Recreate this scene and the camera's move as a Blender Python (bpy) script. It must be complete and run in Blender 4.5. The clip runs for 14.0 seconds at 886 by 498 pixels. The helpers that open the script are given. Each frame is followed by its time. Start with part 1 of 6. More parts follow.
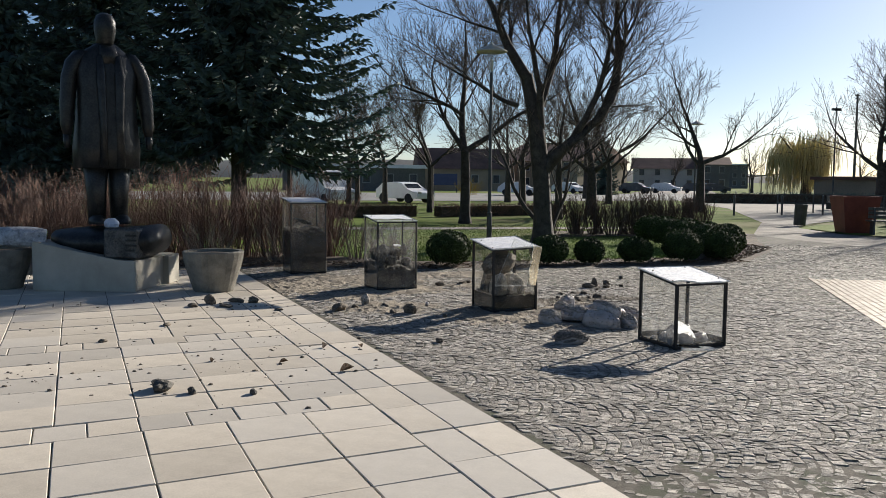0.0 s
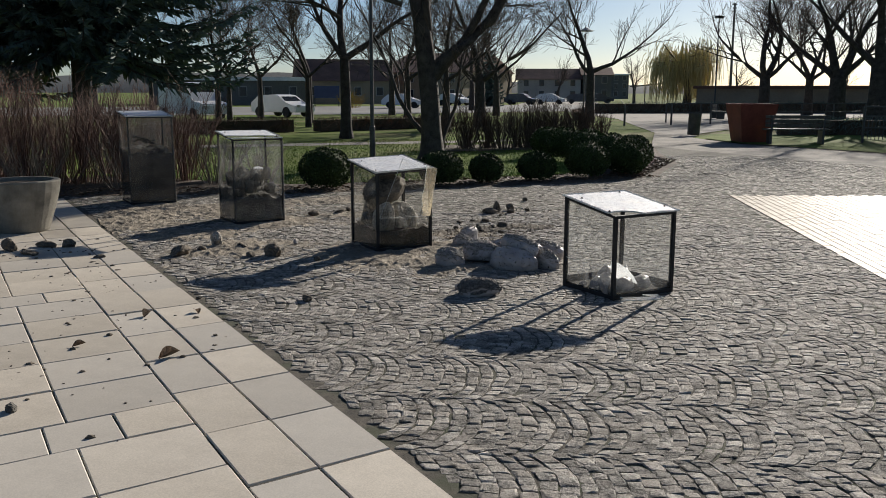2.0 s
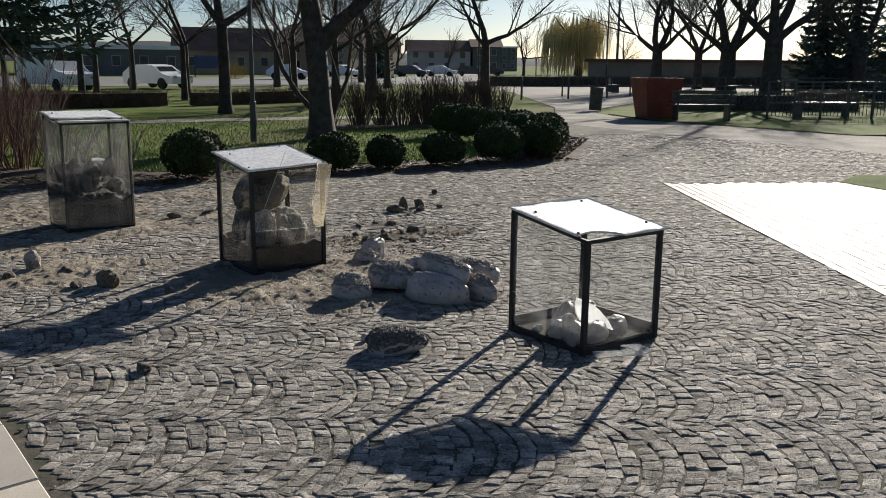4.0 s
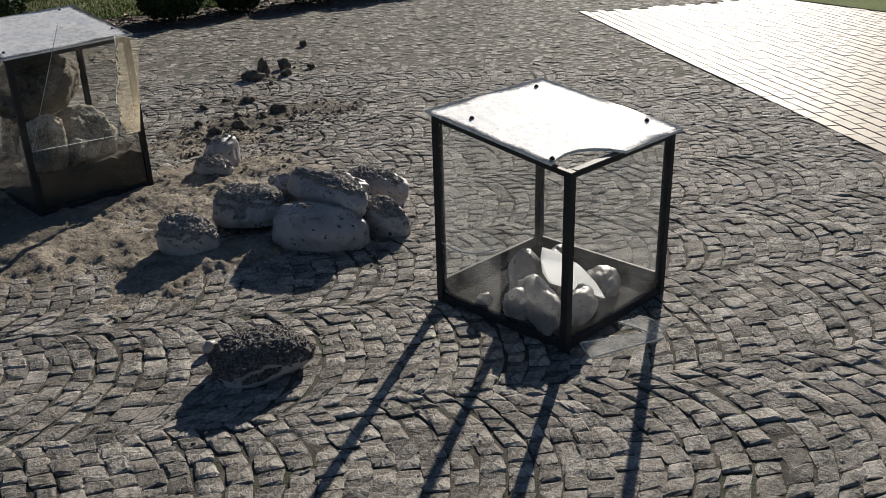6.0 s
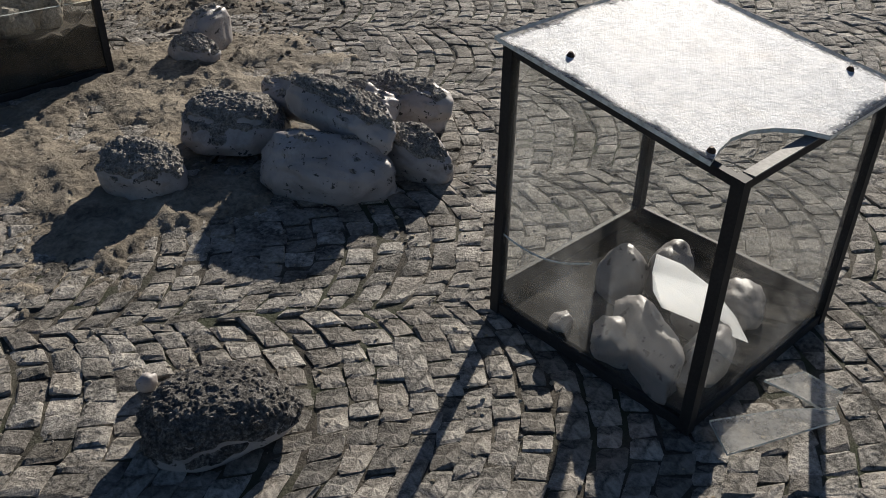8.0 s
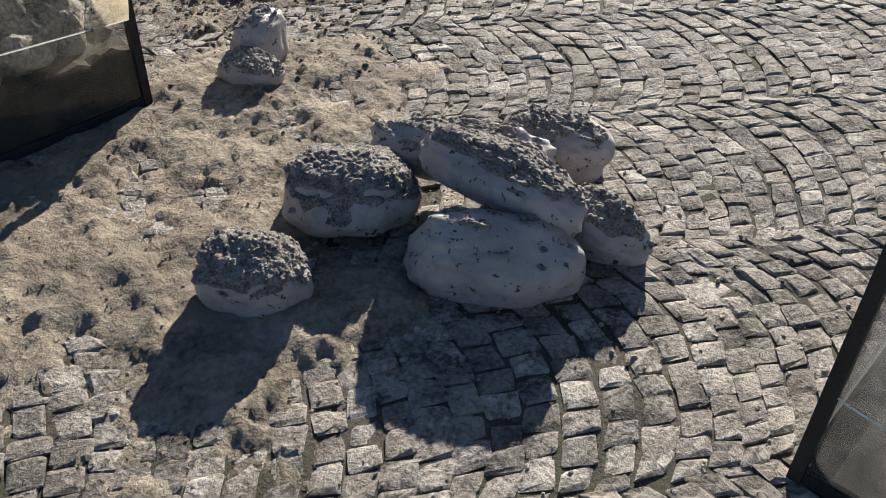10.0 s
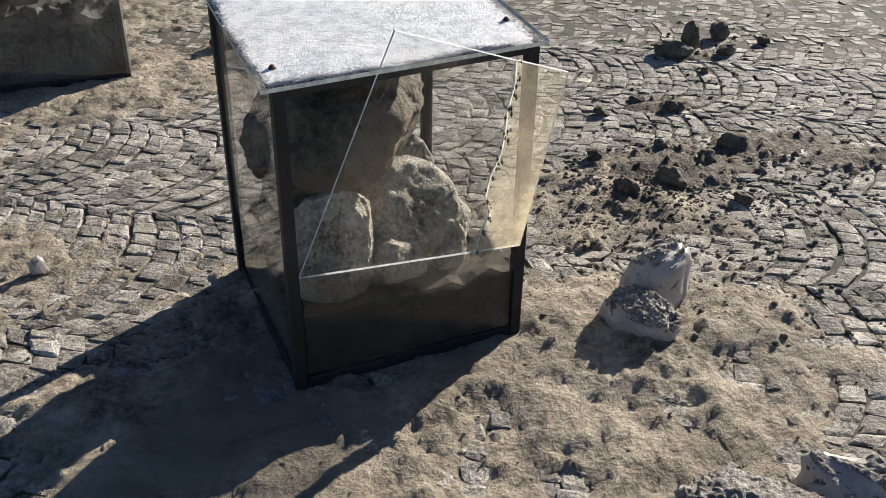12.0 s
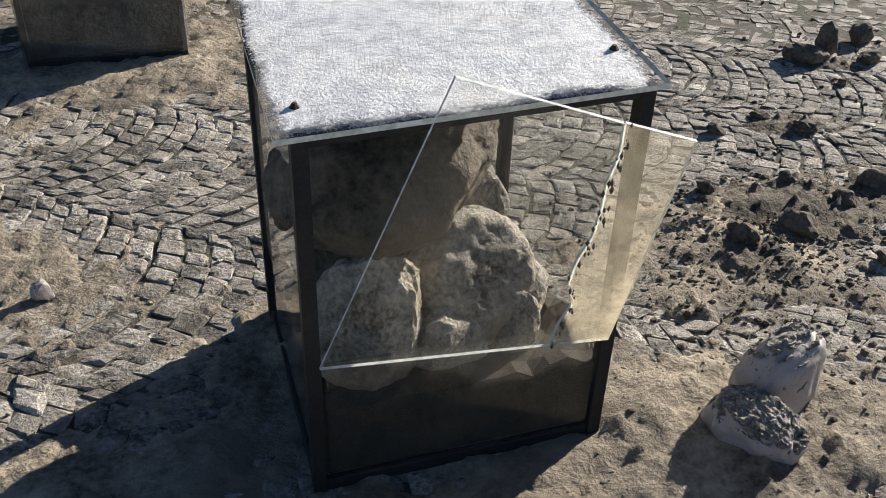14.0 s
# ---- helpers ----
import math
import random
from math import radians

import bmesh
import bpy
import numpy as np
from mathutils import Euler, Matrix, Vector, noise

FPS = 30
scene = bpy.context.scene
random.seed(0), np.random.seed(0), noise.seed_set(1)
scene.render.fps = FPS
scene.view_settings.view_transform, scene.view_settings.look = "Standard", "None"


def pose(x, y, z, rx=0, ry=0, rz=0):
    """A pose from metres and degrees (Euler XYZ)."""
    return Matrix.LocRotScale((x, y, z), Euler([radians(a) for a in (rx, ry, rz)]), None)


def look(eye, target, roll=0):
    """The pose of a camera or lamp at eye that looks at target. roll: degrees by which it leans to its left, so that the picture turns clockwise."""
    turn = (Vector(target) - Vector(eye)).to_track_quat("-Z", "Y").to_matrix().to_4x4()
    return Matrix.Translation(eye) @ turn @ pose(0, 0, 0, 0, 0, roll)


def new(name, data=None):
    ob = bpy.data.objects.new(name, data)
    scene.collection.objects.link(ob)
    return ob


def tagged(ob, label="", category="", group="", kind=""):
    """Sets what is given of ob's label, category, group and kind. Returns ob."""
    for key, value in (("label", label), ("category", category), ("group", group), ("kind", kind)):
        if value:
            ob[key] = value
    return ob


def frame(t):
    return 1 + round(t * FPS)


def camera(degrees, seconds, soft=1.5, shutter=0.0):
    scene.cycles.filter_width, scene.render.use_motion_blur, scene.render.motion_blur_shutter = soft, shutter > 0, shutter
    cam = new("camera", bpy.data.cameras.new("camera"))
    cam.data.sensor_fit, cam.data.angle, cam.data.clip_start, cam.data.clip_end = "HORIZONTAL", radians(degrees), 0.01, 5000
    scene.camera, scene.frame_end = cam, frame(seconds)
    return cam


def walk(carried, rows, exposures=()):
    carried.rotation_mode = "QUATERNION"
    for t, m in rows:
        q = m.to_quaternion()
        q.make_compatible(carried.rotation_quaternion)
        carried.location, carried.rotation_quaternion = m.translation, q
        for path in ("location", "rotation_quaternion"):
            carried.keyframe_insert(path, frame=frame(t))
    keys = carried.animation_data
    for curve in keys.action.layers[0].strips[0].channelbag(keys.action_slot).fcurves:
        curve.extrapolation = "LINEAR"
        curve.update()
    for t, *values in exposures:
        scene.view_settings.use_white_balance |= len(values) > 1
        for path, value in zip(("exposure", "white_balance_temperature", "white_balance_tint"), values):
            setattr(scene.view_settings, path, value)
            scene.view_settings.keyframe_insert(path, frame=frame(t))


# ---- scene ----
cam = camera(53.1, 14.0, soft=0.9)
PATH = [
    (0, (0.993, 0.096, 1.641), (1.572, 2.004, 1.482), 0.6),
    (0.5, (1.16, 0.658, 1.619), (1.829, 2.532, 1.418), 1.4),
    (1, (1.407, 1.118, 1.601), (2.11, 2.973, 1.349), 0.6),
    (1.5, (1.589, 1.636, 1.572), (2.312, 3.476, 1.269), 0.7),
    (2, (1.774, 2.157, 1.552), (2.584, 3.952, 1.203), 0.1),
    (2.5, (1.98, 2.64, 1.557), (2.842, 4.407, 1.189), 0.5),
    (3, (2.126, 3.16, 1.566), (3.078, 4.879, 1.191), 0.1),
    (3.2, (2.225, 3.335, 1.558), (3.194, 5.045, 1.185), -0.1),
    (5.3, (3.182, 5.283, 1.546), (4.332, 6.81, 0.958), 0.6),
    (5.5, (3.316, 5.456, 1.532), (4.477, 6.955, 0.896), -0.4),
    (6, (3.662, 5.804, 1.524), (4.821, 7.231, 0.736), -1.8),
    (6.5, (3.945, 6.165, 1.504), (5.159, 7.489, 0.623), -0.9),
    (7, (4.273, 6.417, 1.451), (5.455, 7.703, 0.477), -0.9),
    (7.5, (4.435, 6.568, 1.441), (5.523, 7.859, 0.368), -0.7),
    (8, (4.353, 6.799, 1.428), (5.357, 8.122, 0.314), 0.8),
    (8.2, (4.292, 6.911, 1.434), (5.248, 8.254, 0.302), 1.2),
    (10.3, (4.347, 8.025, 1.421), (5.424, 9.142, 0.159), 2.1),
    (10.5, (4.438, 8.132, 1.396), (5.517, 9.245, 0.132), 2.5),
    (11, (4.487, 8.328, 1.424), (5.445, 9.62, 0.237), 4.1),
    (11.1, (4.488, 8.327, 1.432), (5.378, 9.708, 0.292), 3.4),
    (11.5, (4.52, 8.36, 1.41), (5.17, 9.951, 0.387), 1.6),
    (12, (4.487, 8.537, 1.396), (5.058, 10.168, 0.388), 1.1),
    (12.5, (4.505, 8.754, 1.39), (5.079, 10.375, 0.367), 0.7),
    (13, (4.63, 8.945, 1.362), (5.129, 10.58, 0.324), 1.0),
    (13.5, (4.675, 9.007, 1.355), (5.119, 10.635, 0.282), 1.3),
    (14, (4.672, 9.025, 1.359), (5.053, 10.661, 0.274), 2.1),
]
walk(cam, [(t, look(eye, target, roll)) for t, eye, target, roll in PATH],
     exposures=[(0.0, 0.85), (0.7, 0.6), (1.5, 0.42), (3.0, 0.55), (5.5, 0.36), (6.0, 0.26), (8.2, 0.28), (10.3, 1.2), (11.0, 1.45), (11.6, 1.2), (12.5, 1.0), (14.0, 0.95)])

# ---- daylight ----
SUN_AZ, SUN_EL = radians(34.0), radians(21.0)   # azimuth from +x towards +y
sun_way = Vector((math.cos(SUN_EL) * math.cos(SUN_AZ), math.cos(SUN_EL) * math.sin(SUN_AZ), math.sin(SUN_EL)))
world = bpy.data.worlds.new("world")
scene.world = world
world.use_nodes = True
sky = world.node_tree.nodes.new("ShaderNodeTexSky")
sky.sky_type, sky.sun_disc = "NISHITA", False
sky.sun_elevation, sky.sun_rotation = SUN_EL, radians(90) - SUN_AZ
sky.air_density, sky.dust_density, sky.ozone_density = 0.75, 0.38, 3.3
back = world.node_tree.nodes["Background"]
back.inputs["Strength"].default_value = 0.052
world.node_tree.links.new(sky.outputs[0], back.inputs["Color"])
sun = new("sun", bpy.data.lights.new("sun", "SUN"))
sun.data.energy, sun.data.angle, sun.data.color = 5.2, radians(0.55), (1.0, 0.925, 0.82)
sun.matrix_world = look(sun_way * 50, (0, 0, 0))


# ---- materials ----
def nodes_of(name):
    m = bpy.data.materials.new(name)
    m.use_nodes = True
    nt = m.node_tree
    return m, nt, nt.nodes["Principled BSDF"]


def noise_node(nt, scale, detail=4.0, rough=0.55, coord="Object", vec=None):
    n = nt.nodes.new("ShaderNodeTexNoise")
    n.inputs["Scale"].default_value, n.inputs["Detail"].default_value, n.inputs["Roughness"].default_value = scale, detail, rough
    if vec is None:
        tc = nt.nodes.new("ShaderNodeTexCoord")
        vec = tc.outputs[coord]
    nt.links.new(vec, n.inputs["Vector"])
    return n


def ramp(nt, fac, stops):
    r = nt.nodes.new("ShaderNodeValToRGB")
    el = r.color_ramp.elements
    while len(el) < len(stops):
        el.new(0.5)
    for e, (p, c) in zip(el, stops):
        e.position, e.color = p, (*c, 1.0)
    nt.links.new(fac, r.inputs["Fac"])
    return r


def mixed(nt, fac, a, b, mode="MIX"):
    x = nt.nodes.new("ShaderNodeMix")
    x.data_type, x.blend_type = "RGBA", mode
    for sock, v in ((x.inputs[0], fac), (x.inputs[6], a), (x.inputs[7], b)):
        if isinstance(v, (int, float)):
            sock.default_value = v
        elif isinstance(v, tuple):
            sock.default_value = (*v, 1.0)
        else:
            nt.links.new(v, sock)
    return x.outputs[2]


def maths(nt, op, a, b=0.0):
    x = nt.nodes.new("ShaderNodeMath")
    x.operation = op
    for sock, v in ((x.inputs[0], a), (x.inputs[1], b)):
        if isinstance(v, (int, float)):
            sock.default_value = v
        else:
            nt.links.new(v, sock)
    return x.outputs[0]


def bumped(nt, bsdf, height, strength, dist):
    b = nt.nodes.new("ShaderNodeBump")
    b.inputs["Strength"].default_value, b.inputs["Distance"].default_value = strength, dist
    nt.links.new(height, b.inputs["Height"])
    nt.links.new(b.outputs[0], bsdf.inputs["Normal"])
    return b


def surface(name, dark, light, rough=0.8, coarse=3.0, fine=60.0, bump=0.4, dist=0.004, metal=0.0, coord="Object", vary=0.0, island=0.0, spec=0.4, tint=None, alt=None, spread=0.13):
    """Two scales of noise from a dark to a light tone, fine relief, and per-object or per-piece variation."""
    m, nt, p = nodes_of(name)
    big = noise_node(nt, coarse, 5.0, 0.6, coord)
    small = noise_node(nt, fine, 6.0, 0.65, coord)
    f = maths(nt, "ADD", maths(nt, "MULTIPLY", big.outputs["Fac"], 0.55), maths(nt, "MULTIPLY", small.outputs["Fac"], 0.45))
    col = ramp(nt, f, [(0.5 - spread, dark), (0.5 + spread, light)]).outputs["Color"]
    if tint:
        patch = ramp(nt, noise_node(nt, coarse * 0.37, 3.0, 0.5, coord).outputs["Fac"], [(0.48, (0, 0, 0)), (0.62, (1, 1, 1))])
        col = mixed(nt, patch.outputs["Color"], col, tint)
    if vary or island:
        if vary:
            info = nt.nodes.new("ShaderNodeObjectInfo")
            src, amount = info.outputs["Random"], vary
        else:
            geo = nt.nodes.new("ShaderNodeNewGeometry")
            src, amount = geo.outputs["Random Per Island"], island
        if alt:
            batch = ramp(nt, maths(nt, "FRACT", maths(nt, "MULTIPLY", src, 7.13)), [(0.50, (0, 0, 0)), (0.72, (1, 1, 1))])
            col = mixed(nt, maths(nt, "MULTIPLY", batch.outputs["Color"], 0.32), col, alt)
        k = maths(nt, "ADD", maths(nt, "MULTIPLY", src, amount), 1.0 - amount * 0.5)
        grey = nt.nodes.new("ShaderNodeCombineColor")
        for i in range(3):
            nt.links.new(k, grey.inputs[i])
        col = mixed(nt, 1.0, col, grey.outputs[0], "MULTIPLY")
    nt.links.new(col, p.inputs["Base Color"])
    p.inputs["Roughness"].default_value, p.inputs["Metallic"].default_value = rough, metal
    p.inputs["Specular IOR Level"].default_value = spec
    bumped(nt, p, f, bump, dist)
    return m


SETT = surface("granite_sett", (0.070, 0.066, 0.058), (0.44, 0.405, 0.355), 0.85, 9.0, 75, 1.0, 0.022, spread=0.095, island=0.75, spec=0.3, alt=(0.20, 0.17, 0.135))
SETT_FAR = surface("granite_sett_far", (0.11, 0.10, 0.09), (0.31, 0.285, 0.245), 0.92, 1.1, 14, 1.0, 0.02, spec=0.2)
SETT_ONE = surface("granite_sett_single", (0.070, 0.066, 0.058), (0.44, 0.405, 0.355), 0.85, 14, 75, 1.0, 0.022, spread=0.095, vary=0.75, spec=0.3, alt=(0.20, 0.17, 0.135))
JOINT = surface("joint_sand", (0.026, 0.023, 0.018), (0.13, 0.112, 0.088), 0.95, 9, 110, 1.0, 0.012, tint=(0.05, 0.055, 0.03))
SLAB = surface("paving_slab", (0.40, 0.355, 0.29), (0.65, 0.585, 0.485), 0.55, 1.6, 130, 0.4, 0.002, vary=0.26, tint=(0.40, 0.365, 0.30), spec=0.6, alt=(0.37, 0.365, 0.35))
SLAB_REST = surface("paving_slab_far", (0.40, 0.355, 0.29), (0.65, 0.585, 0.485), 0.55, 1.6, 130, 0.4, 0.002, island=0.26, tint=(0.40, 0.365, 0.30), spec=0.6, alt=(0.37, 0.365, 0.35))
SAND = surface("sandy_dirt", (0.080, 0.067, 0.051), (0.42, 0.358, 0.272), 0.95, 5.5, 46, 1.0, 0.03, tint=(0.20, 0.17, 0.13))
CLOD = surface("dirt_clod", (0.045, 0.038, 0.029), (0.20, 0.165, 0.125), 0.95, 9, 70, 1.0, 0.012, island=0.5)
MULCH = surface("mulch_soil", (0.03, 0.022, 0.015), (0.13, 0.095, 0.065), 0.95, 2.5, 40, 1.0, 0.02)
LAWN = surface("lawn", (0.05, 0.085, 0.014), (0.16, 0.21, 0.048), 0.95, 0.5, 22, 0.8, 0.02, tint=(0.14, 0.14, 0.06), spec=0.05)
BLADE = surface("grass_blade", (0.06, 0.12, 0.015), (0.20, 0.29, 0.05), 0.7, 1, 20, 0.0, 0.001, island=0.6)
ASPHALT = surface("asphalt", (0.10, 0.10, 0.10), (0.20, 0.195, 0.185), 0.8, 0.3, 90, 0.5, 0.004)
PATHWAY = surface("path_gravel", (0.17, 0.155, 0.135), (0.28, 0.26, 0.225), 0.95, 0.5, 60, 0.6, 0.006)
PAVER = surface("tan_paver", (0.24, 0.185, 0.125), (0.38, 0.31, 0.22), 0.6, 4, 110, 0.25, 0.002, island=0.25, spec=0.18)
PAVER_ONE = surface("tan_paver_single", (0.24, 0.185, 0.125), (0.38, 0.31, 0.22), 0.6, 4, 110, 0.25, 0.002, vary=0.25, spec=0.18)
STEEL = surface("black_steel", (0.012, 0.012, 0.013), (0.035, 0.033, 0.032), 0.6, 8, 140, 0.2, 0.001, spec=0.25)
RAIL_GREY = surface("worn_steel", (0.10, 0.098, 0.095), (0.26, 0.255, 0.245), 0.7, 10, 120, 0.3, 0.001, metal=0.3)
RUST = surface("rusty_bolt", (0.03, 0.02, 0.015), (0.10, 0.06, 0.035), 0.7, 60, 300, 0.5, 0.001, metal=0.4)
ROCK = surface("grey_limestone", (0.06, 0.054, 0.045), (0.60, 0.55, 0.465), 0.85, 7, 85, 1.0, 0.03, tint=(0.40, 0.33, 0.225))
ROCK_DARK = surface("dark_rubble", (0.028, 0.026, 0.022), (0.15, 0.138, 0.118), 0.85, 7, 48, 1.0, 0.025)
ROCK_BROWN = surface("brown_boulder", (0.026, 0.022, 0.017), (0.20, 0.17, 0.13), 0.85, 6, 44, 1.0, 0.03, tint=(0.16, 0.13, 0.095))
CONCRETE = surface("cast_concrete", (0.30, 0.28, 0.23), (0.48, 0.45, 0.38), 0.85, 2.2, 90, 0.5, 0.004, tint=(0.27, 0.25, 0.20))
PLANTER = surface("washed_concrete", (0.11, 0.10, 0.08), (0.27, 0.25, 0.205), 0.9, 5, 120, 1.0, 0.01)
BRONZE = surface("dark_bronze", (0.012, 0.013, 0.014), (0.05, 0.05, 0.047), 0.42, 4, 40, 0.5, 0.01, metal=0.55)
BRONZE_ROUGH = surface("carved_bronze", (0.03, 0.03, 0.03), (0.16, 0.155, 0.14), 0.5, 8, 40, 1.0, 0.03, metal=0.4)
BARK = surface("bark", (0.022, 0.018, 0.015), (0.085, 0.073, 0.062), 0.9, 5, 40, 1.0, 0.02)
TWIG = surface("bare_twig", (0.05, 0.038, 0.03), (0.15, 0.11, 0.085), 0.8, 2, 20, 0.0, 0.001)
TWIG_PALE = surface("pale_twig", (0.11, 0.085, 0.06), (0.26, 0.20, 0.145), 0.8, 2, 20, 0.0, 0.001)
SHRUB = surface("brown_twig", (0.075, 0.042, 0.031), (0.26, 0.145, 0.100), 0.75, 1.2, 20, 0.0, 0.001)
NEEDLE = surface("spruce_needle", (0.04, 0.065, 0.052), (0.15, 0.21, 0.175), 0.6, 1.2, 14, 0.0, 0.002)
BOX = surface("clipped_box_leaf", (0.012, 0.022, 0.006), (0.06, 0.09, 0.025), 0.75, 3, 25, 0.0, 0.002, island=0.6, spec=0.2)
WILLOW = surface("willow_twig", (0.42, 0.35, 0.13), (0.68, 0.58, 0.27), 0.7, 1, 8, 0.0, 0.002)
LITTER = surface("dry_leaf", (0.045, 0.027, 0.016), (0.20, 0.125, 0.07), 0.7, 5, 40, 0.3, 0.002, island=0.6)
WOOD_DARK = surface("bench_wood", (0.03, 0.028, 0.022), (0.10, 0.09, 0.07), 0.5, 4, 50, 0.4, 0.003)
RED_PAINT = surface("dull_red_panel", (0.12, 0.022, 0.012), (0.22, 0.05, 0.028), 0.6, 3, 40, 0.3, 0.003)
STUCCO = surface("pale_stucco", (0.30, 0.285, 0.26), (0.46, 0.44, 0.40), 0.9, 0.4, 8, 0.2, 0.01)
STUCCO_GREY = surface("grey_stucco", (0.09, 0.085, 0.08), (0.17, 0.165, 0.155), 0.9, 0.3, 6, 0.2, 0.01)
STUCCO_TAN = surface("tan_stucco", (0.22, 0.18, 0.13), (0.36, 0.295, 0.21), 0.9, 0.4, 8, 0.2, 0.01)
ROOF_TILE = surface("roof_tiles", (0.10, 0.055, 0.04), (0.22, 0.12, 0.085), 0.8, 0.6, 12, 0.4, 0.02)
ROOF_METAL = surface("pale_sheet_roof", (0.55, 0.55, 0.55), (0.75, 0.75, 0.75), 0.35, 0.5, 10, 0.1, 0.005, metal=0.2)
CAR_WHITE = surface("white_car_paint", (0.68, 0.68, 0.68), (0.8, 0.8, 0.8), 0.25, 1, 20, 0.0, 0.001)
CAR_DARK = surface("dark_car_paint", (0.03, 0.035, 0.05), (0.07, 0.08, 0.10), 0.25, 1, 20, 0.0, 0.001)
CAR_BLUE = surface("blue_panel", (0.03, 0.045, 0.10), (0.05, 0.075, 0.15), 0.5, 1, 20, 0.0, 0.001)
TYRE = surface("tyre_rubber", (0.012, 0.012, 0.012), (0.03, 0.03, 0.03), 0.85, 5, 40, 0.2, 0.002)
HILL = surface("far_woods", (0.045, 0.055, 0.065), (0.09, 0.10, 0.105), 1.0, 0.02, 0.3, 0.0, 0.1)
LAMP_GREY = surface("lamp_post_paint", (0.035, 0.035, 0.035), (0.08, 0.08, 0.078), 0.45, 4, 60, 0.2, 0.001)
LAMP_SHADE = surface("lamp_hood", (0.30, 0.29, 0.25), (0.46, 0.45, 0.39), 0.4, 4, 60, 0.1, 0.001)
FORSYTHIA = surface("yellow_shrub", (0.26, 0.17, 0.015), (0.5, 0.36, 0.04), 0.8, 2, 10, 0.0, 0.01)
PAPER = surface("pale_paper", (0.42, 0.47, 0.58), (0.66, 0.69, 0.75), 0.7, 6, 40, 0.1, 0.001)


def pane_glass(name, dust, dust_col=(0.42, 0.40, 0.35), streak=14.0, edge=0.6):
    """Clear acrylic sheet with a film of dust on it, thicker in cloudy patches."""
    m, nt, p = nodes_of(name)
    nt.nodes.remove(p)
    out = nt.nodes["Material Output"]
    clear = nt.nodes.new("ShaderNodeBsdfTransparent")
    clear.inputs["Color"].default_value = (0.985, 0.99, 0.985, 1)
    gloss = nt.nodes.new("ShaderNodeBsdfGlossy")
    gloss.inputs["Roughness"].default_value = 0.04
    face = nt.nodes.new("ShaderNodeLayerWeight")
    face.inputs["Blend"].default_value = 0.5
    refl = maths(nt, "ADD", maths(nt, "MULTIPLY", maths(nt, "POWER", face.outputs["Facing"], 5.0), 0.8), 0.035)
    body = nt.nodes.new("ShaderNodeMixShader")
    nt.links.new(refl, body.inputs[0])
    nt.links.new(clear.outputs[0], body.inputs[1])
    nt.links.new(gloss.outputs[0], body.inputs[2])
    film = nt.nodes.new("ShaderNodeBsdfDiffuse")
    film.inputs["Color"].default_value = (*dust_col, 1)
    thru = nt.nodes.new("ShaderNodeBsdfTranslucent")
    thru.inputs["Color"].default_value = (*dust_col, 1)
    both = nt.nodes.new("ShaderNodeMixShader")
    both.inputs[0].default_value = 0.5
    nt.links.new(film.outputs[0], both.inputs[1])
    nt.links.new(thru.outputs[0], both.inputs[2])
    a = noise_node(nt, streak * 0.3, 4, 0.6).outputs["Fac"]
    b = noise_node(nt, streak * 5, 5, 0.7).outputs["Fac"]
    f = ramp(nt, maths(nt, "ADD", maths(nt, "MULTIPLY", a, 0.7), maths(nt, "MULTIPLY", b, 0.3)),
             [(0.36, (dust * 0.15,) * 3), (0.52, (dust * 0.6,) * 3), (0.68, (min(1, dust * 1.8),) * 3)])
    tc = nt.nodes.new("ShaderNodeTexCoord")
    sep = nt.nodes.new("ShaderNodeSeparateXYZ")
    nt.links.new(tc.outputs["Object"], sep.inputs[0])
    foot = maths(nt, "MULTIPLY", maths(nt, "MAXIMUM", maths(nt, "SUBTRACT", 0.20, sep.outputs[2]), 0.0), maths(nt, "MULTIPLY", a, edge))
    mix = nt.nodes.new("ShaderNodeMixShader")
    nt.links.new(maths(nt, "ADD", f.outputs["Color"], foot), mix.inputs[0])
    nt.links.new(body.outputs[0], mix.inputs[1])
    nt.links.new(both.outputs[0], mix.inputs[2])
    nt.links.new(mix.outputs[0], out.inputs["Surface"])
    return m


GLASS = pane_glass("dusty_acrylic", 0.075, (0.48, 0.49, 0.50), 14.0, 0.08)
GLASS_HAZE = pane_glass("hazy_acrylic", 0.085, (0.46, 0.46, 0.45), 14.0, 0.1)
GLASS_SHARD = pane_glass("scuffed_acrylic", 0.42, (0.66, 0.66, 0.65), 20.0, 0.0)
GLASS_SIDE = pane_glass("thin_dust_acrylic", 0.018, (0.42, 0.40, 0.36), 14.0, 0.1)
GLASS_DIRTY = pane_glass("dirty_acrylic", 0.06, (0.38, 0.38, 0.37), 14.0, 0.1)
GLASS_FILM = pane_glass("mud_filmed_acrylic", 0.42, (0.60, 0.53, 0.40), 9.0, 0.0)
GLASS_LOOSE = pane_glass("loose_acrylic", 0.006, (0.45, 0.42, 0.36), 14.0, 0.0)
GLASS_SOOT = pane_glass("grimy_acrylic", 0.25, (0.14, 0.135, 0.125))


def pane_edge():
    m, nt, p = nodes_of("acrylic_edge")
    p.inputs["Base Color"].default_value = (0.78, 0.80, 0.76, 1)
    p.inputs["Roughness"].default_value = 0.2
    n = noise_node(nt, 60, 3)
    nt.links.new(ramp(nt, n.outputs["Fac"], [(0.3, (0.5, 0.5, 0.45)), (0.6, (0.8, 0.82, 0.78))]).outputs["Color"], p.inputs["Base Color"])
    return m


EDGE = pane_edge()


